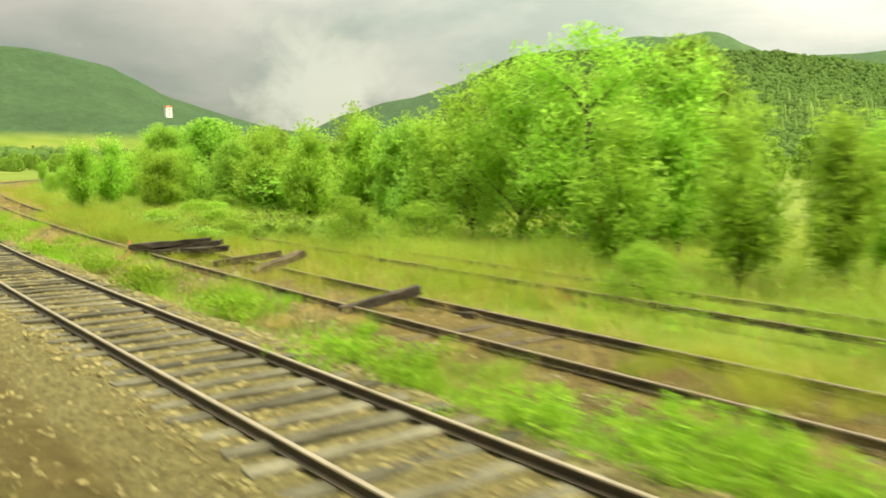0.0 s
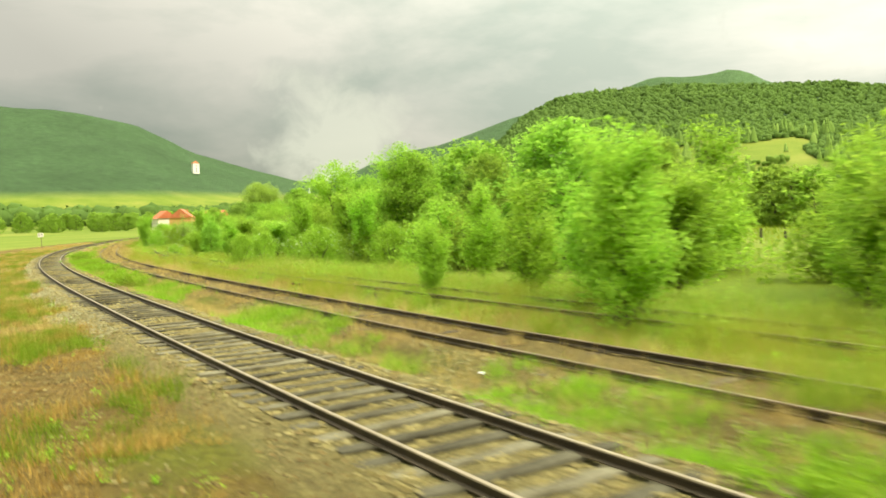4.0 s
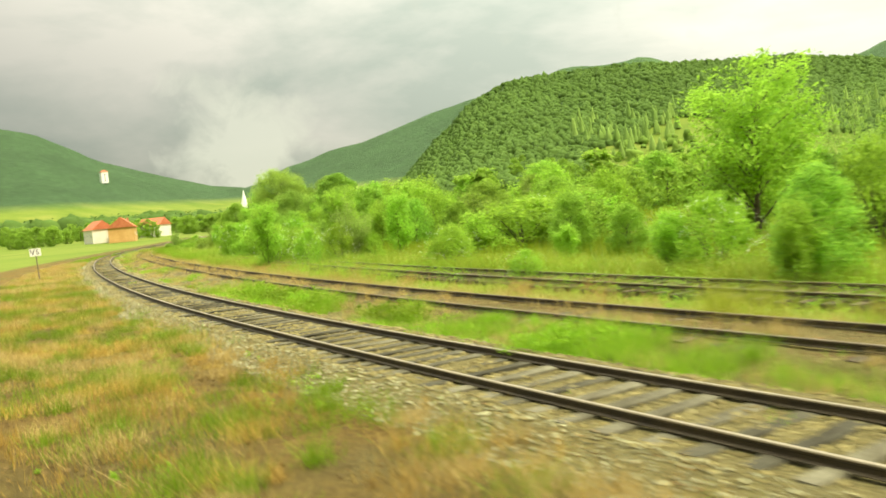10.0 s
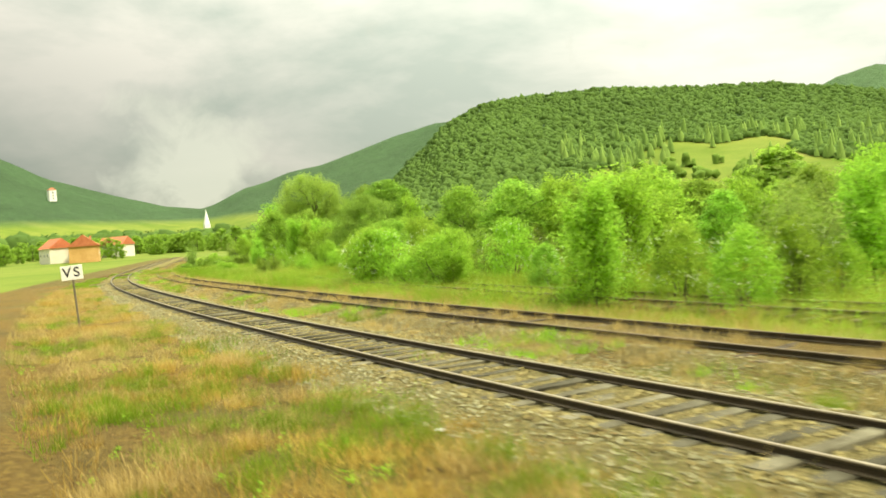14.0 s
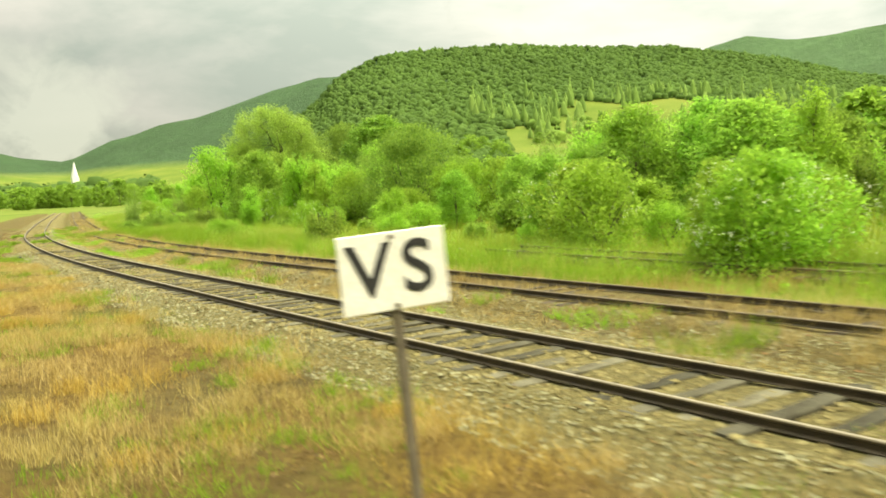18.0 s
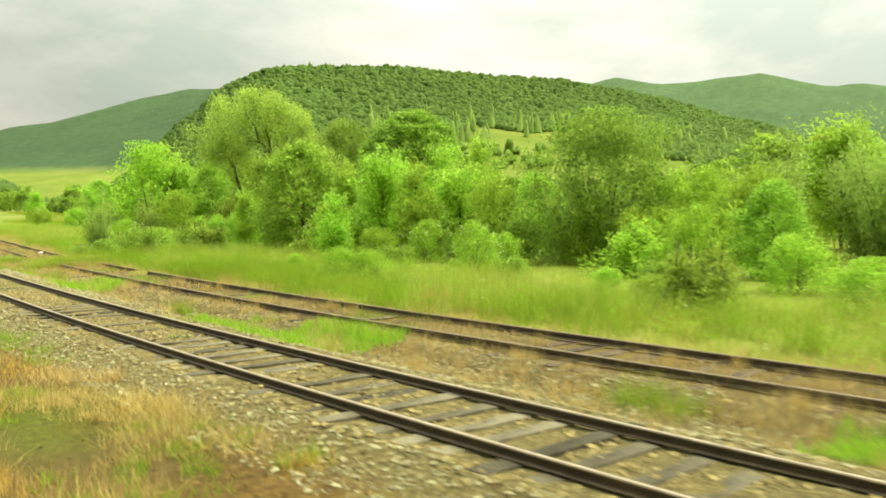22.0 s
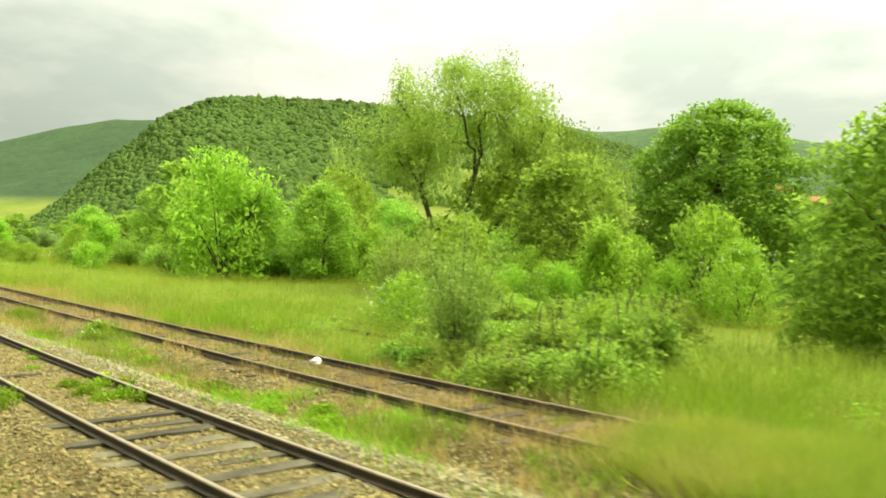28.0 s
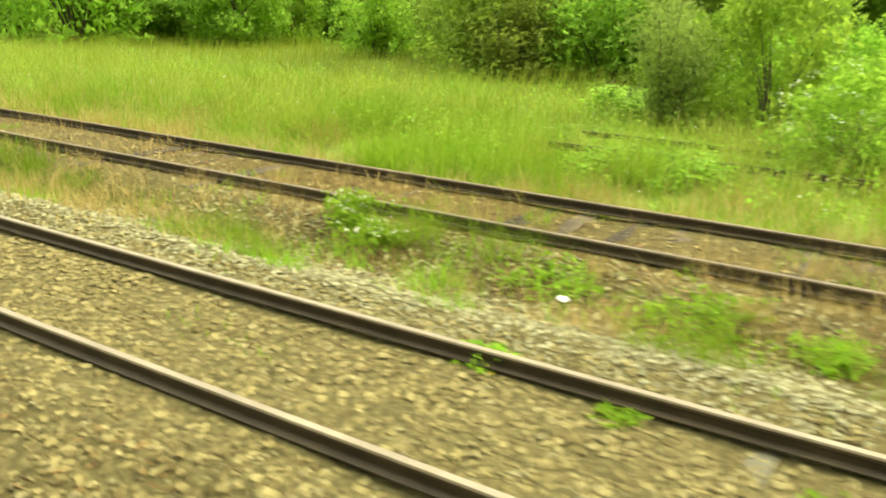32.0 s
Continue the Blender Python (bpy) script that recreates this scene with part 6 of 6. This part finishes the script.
def beam(name, label, s, d, z, length, turn, tilt, size=(0.24, 0.16), mat=None, seed=0):
    """A loose old timber."""
    ob = thing(name, label, "timber", m=upright(s, d, z, turn) @ pose(0, 0, 0, 0, tilt, 0))
    r = np.random.default_rng(seed)
    bm = box((length, *size))
    bmesh.ops.subdivide_edges(bm, edges=[e for e in bm.edges if abs((e.verts[0].co - e.verts[1].co).x) > 0.5], cuts=6)
    for v in bm.verts:
        v.co += Vector(r.normal(0, 0.012, 3))
    part("timber", bm, mat or M_TAR, ob, bevel=0.01)
    return ob


# old timbers dumped across the end of the rusty track
beam("old_sleeper", "dark tarred timber leaning on the rusty rail", 12.0, 8.1, 0.07, 1.5, -20, -12, (0.18, 0.16), seed=1)
beam("old_sleeper", "short dark timber stub beside the rusty rail", 10.6, 9.15, -0.17, 0.5, 8, 0, (0.26, 0.24), seed=27)
for i, (s_, d_, z, tn, tl) in enumerate(((24.8, 8.4, 0.06, -45, -7), (24.4, 8.45, 0.12, -48, -9), (24.1, 8.5, 0.10, -44, -6), (23.6, 8.55, 0.14, -47, -8), (23.2, 8.6, 0.08, -50, -4), (24.1, 9.05, 0.05, 42, 2), (23.8, 8.25, 0.26, -40, -5))):
    beam("old_sleeper", "blackened old sleeper in a heap on the rusty rail", s_ - 0.35, d_ + 0.15, z, 2.4, tn, tl, seed=10 + i)
beam("old_sleeper", "broken brown timber leaning on the rusty rail", 20.15, 9.3, 0.03, 1.8, -24, -7, (0.2, 0.18), M_DARKSLEEPER, 21)
beam("old_sleeper", "short splintered timber leaning upwards beside the track", 18.3, 9.3, 0.08, 1.6, 14, -13, (0.24, 0.2), M_DARKSLEEPER, 22)
rock("white_boulder", "pale stone lying against the splintered timber", "stone", 18.6, 8.3, -0.16, (0.11, 0.10, 0.10), M_GREYSTONE, 8)
beam("old_plank", "dark plank lying in the ballast of the verge", 209.95, 3.42, -0.24, 1.4, 90, 0, (0.2, 0.09), seed=23)
beam("old_sleeper", "loose grey sleeper lying between the rusty rails", 219.8, 9.4, -0.2, 1.4, 30, 2, (0.2, 0.12), M_SLEEPER, 24)
beam("old_plank", "short dark timber lying beside the buried rail", 228.6, 9.55, -0.2, 1.3, 62, 0, (0.16, 0.1), seed=26)
beam("marker_stake", "short reddish stake beside the timber heap", 24.6, 7.6, 0.0, 0.62, 0, 88, (0.07, 0.07), M_BRICK, 25)


def fence_post(s, d):
    ob = thing("fence_post", "short dark wooden fence post in the meadow", "fence post", "meadow fence", m=upright(s, d, float(land(*at(s, d))), 5))
    part("post", box((0.14, 0.14, 1.1), (0, 0, 0.5)), M_TAR, ob, bevel=0.02)


for i in range(7):
    fence_post(66 + i * 2.6, 47 + 0.6 * i)


def flower_clump(s, d, seed, h=0.4, w=0.5, yellow=False, bloom=True, name="weed_clump", label="bright green weed clump with small white flowers between the tracks"):
    r = np.random.default_rng(seed)
    ob = thing(name, label, "weeds", m=upright(s, d, -0.31, float(r.uniform(0, 360))))
    cs = [(r.normal(0, w / 3), r.normal(0, w / 3), h * r.uniform(0.1, 0.95)) for _ in range(40)]
    stems = [limb(r, (c[0] * 0.3, c[1] * 0.3, -0.02), c, 0.006, 0.003, 3) for c in cs]
    tv, tf = tubes(stems, 3)
    child("stem", mesh_from("stems", tv, tf, M_WEED), ob)
    child("foliage", mesh_from("leaves", *leaves(cs, 24, (0.07 + w * 0.03,) * 2 + (0.06,), 0.07 + 0.02 * w, r, 2.4, 0.0, 1.0), M_WEED), ob)
    tops = [(c[0], c[1], c[2] + 0.05) for c in cs if c[2] > h * 0.55]
    if tops and bloom:
        child("blossom", mesh_from("blossom", *leaves(tops, 5, (0.04, 0.04, 0.02), 0.03, r, 1.0), M_YELLOW if yellow else M_BLOSSOM), ob, "yellow flowers" if yellow else "small white flowers")


flower_clump(20.6, 6.6, 77, 0.28, 0.5, True, label="low green weeds with yellow flowers beside the rusty rail")
flower_clump(246.4, 7.05, 61, 0.5, 0.5)
flower_clump(245.9, 6.8, 62, 0.28, 0.6)
for i, (s_, d_, w_) in enumerate(((237.1, 6.3, 0.5), (237.5, 6.0, 0.3), (238.3, 5.8, 0.3), (236.2, 6.2, 0.4), (235.6, 6.7, 0.4), (234.9, 6.2, 0.4), (234.2, 6.9, 0.4), (233.4, 6.4, 0.45), (241.2, 6.5, 0.3))):
    flower_clump(s_, d_, 140 + i, 0.12, w_, bloom=False, label="low green weeds in the gravel between the tracks")
flower_clump(243.7, 6.85, 64, 0.14, 0.7, bloom=False, label="bright green weed clump in the gravel between the tracks")
flower_clump(242.3, 6.7, 63, 0.18, 0.8, bloom=False, label="bright green weed clump in the gravel between the tracks")
for i, (s_, d_, w_, h_, y_) in enumerate(((243.3, 4.75, 0.22, 0.2, True), (238.9, 4.9, 0.2, 0.22, True), (237.8, 4.95, 0.24, 0.26, True), (238.2, 4.2, 0.3, 0.24, False), (237.9, 4.55, 0.3, 0.26, False), (237.4, 4.2, 0.28, 0.24, False), (236.8, 4.6, 0.3, 0.3, False), (236.4, 4.8, 0.24, 0.26, False), (236.7, 4.25, 0.24, 0.24, False),
                                          (237.5, 3.0, 0.34, 0.32, False), (237.3, 2.6, 0.36, 0.34, False), (236.7, 2.75, 0.32, 0.3, False), (238.0, 2.7, 0.3, 0.26, False), (240.0, 2.85, 0.32, 0.26, False), (240.5, 2.6, 0.3, 0.24, False), (239.2, 2.5, 0.3, 0.24, False), (242.2, 4.5, 0.12, 0.14, False), (240.9, 4.2, 0.12, 0.12, False),
                                          (224.3, 4.9, 0.7, 0.3, False), (224.4, 4.4, 0.7, 0.3, False), (224.0, 5.3, 0.4, 0.2, False), (224.7, 3.2, 0.5, 0.3, False), (223.6, 4.85, 0.5, 0.22, False), (225.2, 4.7, 0.6, 0.24, False), (225.3, 2.9, 0.4, 0.26, False))):
    flower_clump(s_, d_, 70 + i, h_, w_, y_, y_, label="green weeds with yellow flowers beside the rail" if y_ else "bright green weeds between the rails")
for i, (s_, d_) in enumerate(((99.8, 9.5), (98.6, 9.7), (97.5, 10.0), (96.3, 9.9), (128.4, 10.1), (126.7, 10.3), (122.6, 9.9), (123.8, 10.2), (101.3, 9.4), (129.8, 10.2), (117.8, 10.0), (110.6, 9.6), (88.2, 9.4), (84.1, 9.0), (80.5, 8.4), (46.6, 6.6), (38, 6.0), (32.6, 5.6), (9.5, 5.7), (8.2, 5.9), (5.7, 5.7), (4.5, 6.2), (3.5, 6.0), (2.5, 5.8), (27.3, 5.9), (22.1, 6.1), (17.9, 5.9), (13.7, 6.0))):
    flower_clump(s_, d_, 90 + i, 0.5, 1.2, bloom=False, label="lush green weed clump between the tracks")

# litter
for i, (s_, d_, z_, mt, lab) in enumerate(((167, 14.3, -0.2, M_LITTER, "white scrap of litter in the rusty track"), (169.7, 11.2, -0.26, M_LITTER, "white scrap of litter on the dry ground"), (173.4, 14.1, -0.24, M_LITTER, "white scrap of litter beside the overgrown track"), (245.1, 7.1, -0.26, M_PALE, "pale stone between the tracks"), (237.8, 7.2, -0.26, M_PALE, "pale stone in the dead leaves"), (237.65, 7.25, -0.26, M_PALE, "pale stone in the dead leaves"), (221.8, 5.5, -0.26, M_LITTER, "white scrap of paper on the ballast"), (186.7, 6.4, -0.24, M_LITTER, "white scrap of litter beside the siding"), (141.6, 5.6, -0.27, M_LITTER, "white scrap of litter on the verge"), (106.5, 6.8, -0.26, M_GREENLITTER, "pale green scrap beside the siding"), (56.7, 7.25, -0.26, M_LITTER, "white scrap of litter between the tracks"), (221.4, 9.3, -0.24, M_LITTER, "white scrap of litter between the rusty rails"), (212.7, 8.95, -0.26, M_LITTER, "white scrap of litter between the tracks"),
                                           (92.4, 7.1, -0.28, M_GREENLITTER, "pale green scrap beside the siding"), (248.6, 6.9, -0.26, M_GREENLITTER, "pale green bottle between the tracks"), (244.1, 6.8, -0.25, M_BRICK, "broken red brick beside the rail"),
                                           (243.5, 6.5, -0.25, M_LITTER, "white stone between the tracks"), (53.6, 8.3, -0.24, M_LITTER, "white scrap of litter beside the rusty rail"), (223.6, 3.4, -0.27, M_LITTER, "crushed white paper beside the siding"))):
    rock("litter", lab, "litter", s_, d_, z_, (0.075, 0.05, 0.032), mt, 40 + i, 0.6)


# ------------------------------------------------------------------ houses and the church in the valley
def house(x, y, w, l, h, turn, wall, label, roof_h=None):
    z = float(land(x, y))
    ob = thing("house", label, "house", "village", m=pose(x, y, z, 0, 0, turn))
    part("wall", box((w, l, h), (0, 0, h / 2)), wall, ob, "plastered walls")
    rh = roof_h or w * 0.42
    bm = bmesh.new()
    o = 0.5
    vs = [bm.verts.new(p) for p in ((-w / 2 - o, -l / 2 - o, h - 0.1), (w / 2 + o, -l / 2 - o, h - 0.1), (0, -l / 2 - o, h + rh), (-w / 2 - o, l / 2 + o, h - 0.1), (w / 2 + o, l / 2 + o, h - 0.1), (0, l / 2 + o, h + rh))]
    for q in ((0, 1, 2), (3, 5, 4), (0, 2, 5, 3), (1, 4, 5, 2), (0, 3, 4, 1)):
        bm.faces.new([vs[k] for k in q])
    roof = part("roof", bm, M_TILE, ob, "red tiled gable roof")
    part("chimney", box((0.6, 0.6, 1.6), (w * 0.2, l * 0.2, h + rh * 0.75)), M_BRICK, roof)
    for sx in (-1, 1):
        for k in range(3):
            win = part("window", box((0.08, 1.1, 1.3), (sx * (w / 2 + 0.02), -l / 2 + l * (k + 0.5) / 3, h * 0.55)), M_WHITE, ob)
            part("pane", box((0.06, 0.9, 1.1), (sx * (w / 2 + 0.05), -l / 2 + l * (k + 0.5) / 3, h * 0.55)), M_PANE, win)
    return ob


def polar_place(az, r):
    return HUB[0] - math.sin(radians(az)) * r, HUB[1] + math.cos(radians(az)) * r


for az_, r_, w_, l_, h_, t_, mt in ((-49.7, 680, 9, 13, 5, 30, M_PLASTER), (-50.7, 699, 8, 12, 5, 110, M_PLASTER), (-51.5, 670, 9, 12, 5, 60, M_ORANGE), (-52.4, 707, 9, 12, 5, 20, M_PLASTER), (-53.2, 685, 9, 14, 5, 80, M_PLASTER), (-54.1, 711, 9, 12, 5, 40, M_PLASTER), (-55.1, 679, 8, 11, 5, 70, M_PLASTER), (-56.1, 698, 9, 12, 5, 15, M_PLASTER),
                                    (13.8, 330, 10, 22, 6, 10, M_ORANGE), (15.4, 350, 9, 14, 6, 30, M_PLASTER), (11.6, 420, 9, 14, 6, 60, M_PLASTER)):
    hx, hy = polar_place(az_, r_)
    house(hx, hy, w_, l_, h_, t_, mt, "village house with plastered walls and a red tiled roof")


def church():
    x, y = -125.7, 827.6
    z = float(land(x, y))
    ob = thing("church", "white village church with a slender pale spire", "church", m=pose(x, y, z, 0, 0, 20))
    part("nave", box((9, 20, 9), (0, -12, 4.5)), M_PLASTER, ob)
    part("tower", box((4.6, 4.6, 18), (0, 0, 9)), M_WHITE, ob, "white bell tower")
    bm = bmesh.new()
    bmesh.ops.create_cone(bm, cap_ends=True, segments=8, radius1=2.7, radius2=0.1, depth=12)
    bmesh.ops.translate(bm, vec=(0, 0, 23.9), verts=bm.verts)
    part("spire", bm, M_WHITE, ob, "pale pointed spire")


church()
hx, hy = TOWER
tower = thing("tower_house", "white tower-like building on the wooded slope", "building", m=pose(hx, hy, float(land(hx, hy)), 0, 0, 30))
part("wall", box((12, 12, 20), (0, 0, 10)), M_WHITE, tower)
bm = bmesh.new()
bmesh.ops.create_cone(bm, cap_ends=True, segments=4, radius1=9.6, radius2=0.3, depth=5)
bmesh.ops.rotate(bm, cent=(0, 0, 0), matrix=Matrix.Rotation(radians(45), 3, "Z"), verts=bm.verts)
bmesh.ops.translate(bm, vec=(0, 0, 22.4), verts=bm.verts)
part("roof", bm, M_TILE, tower, "red pyramid roof")
for k in range(3):
    part("window", box((1.8, 0.1, 2.4), (0, -6.03, 5 + k * 5)), M_PANE, tower)
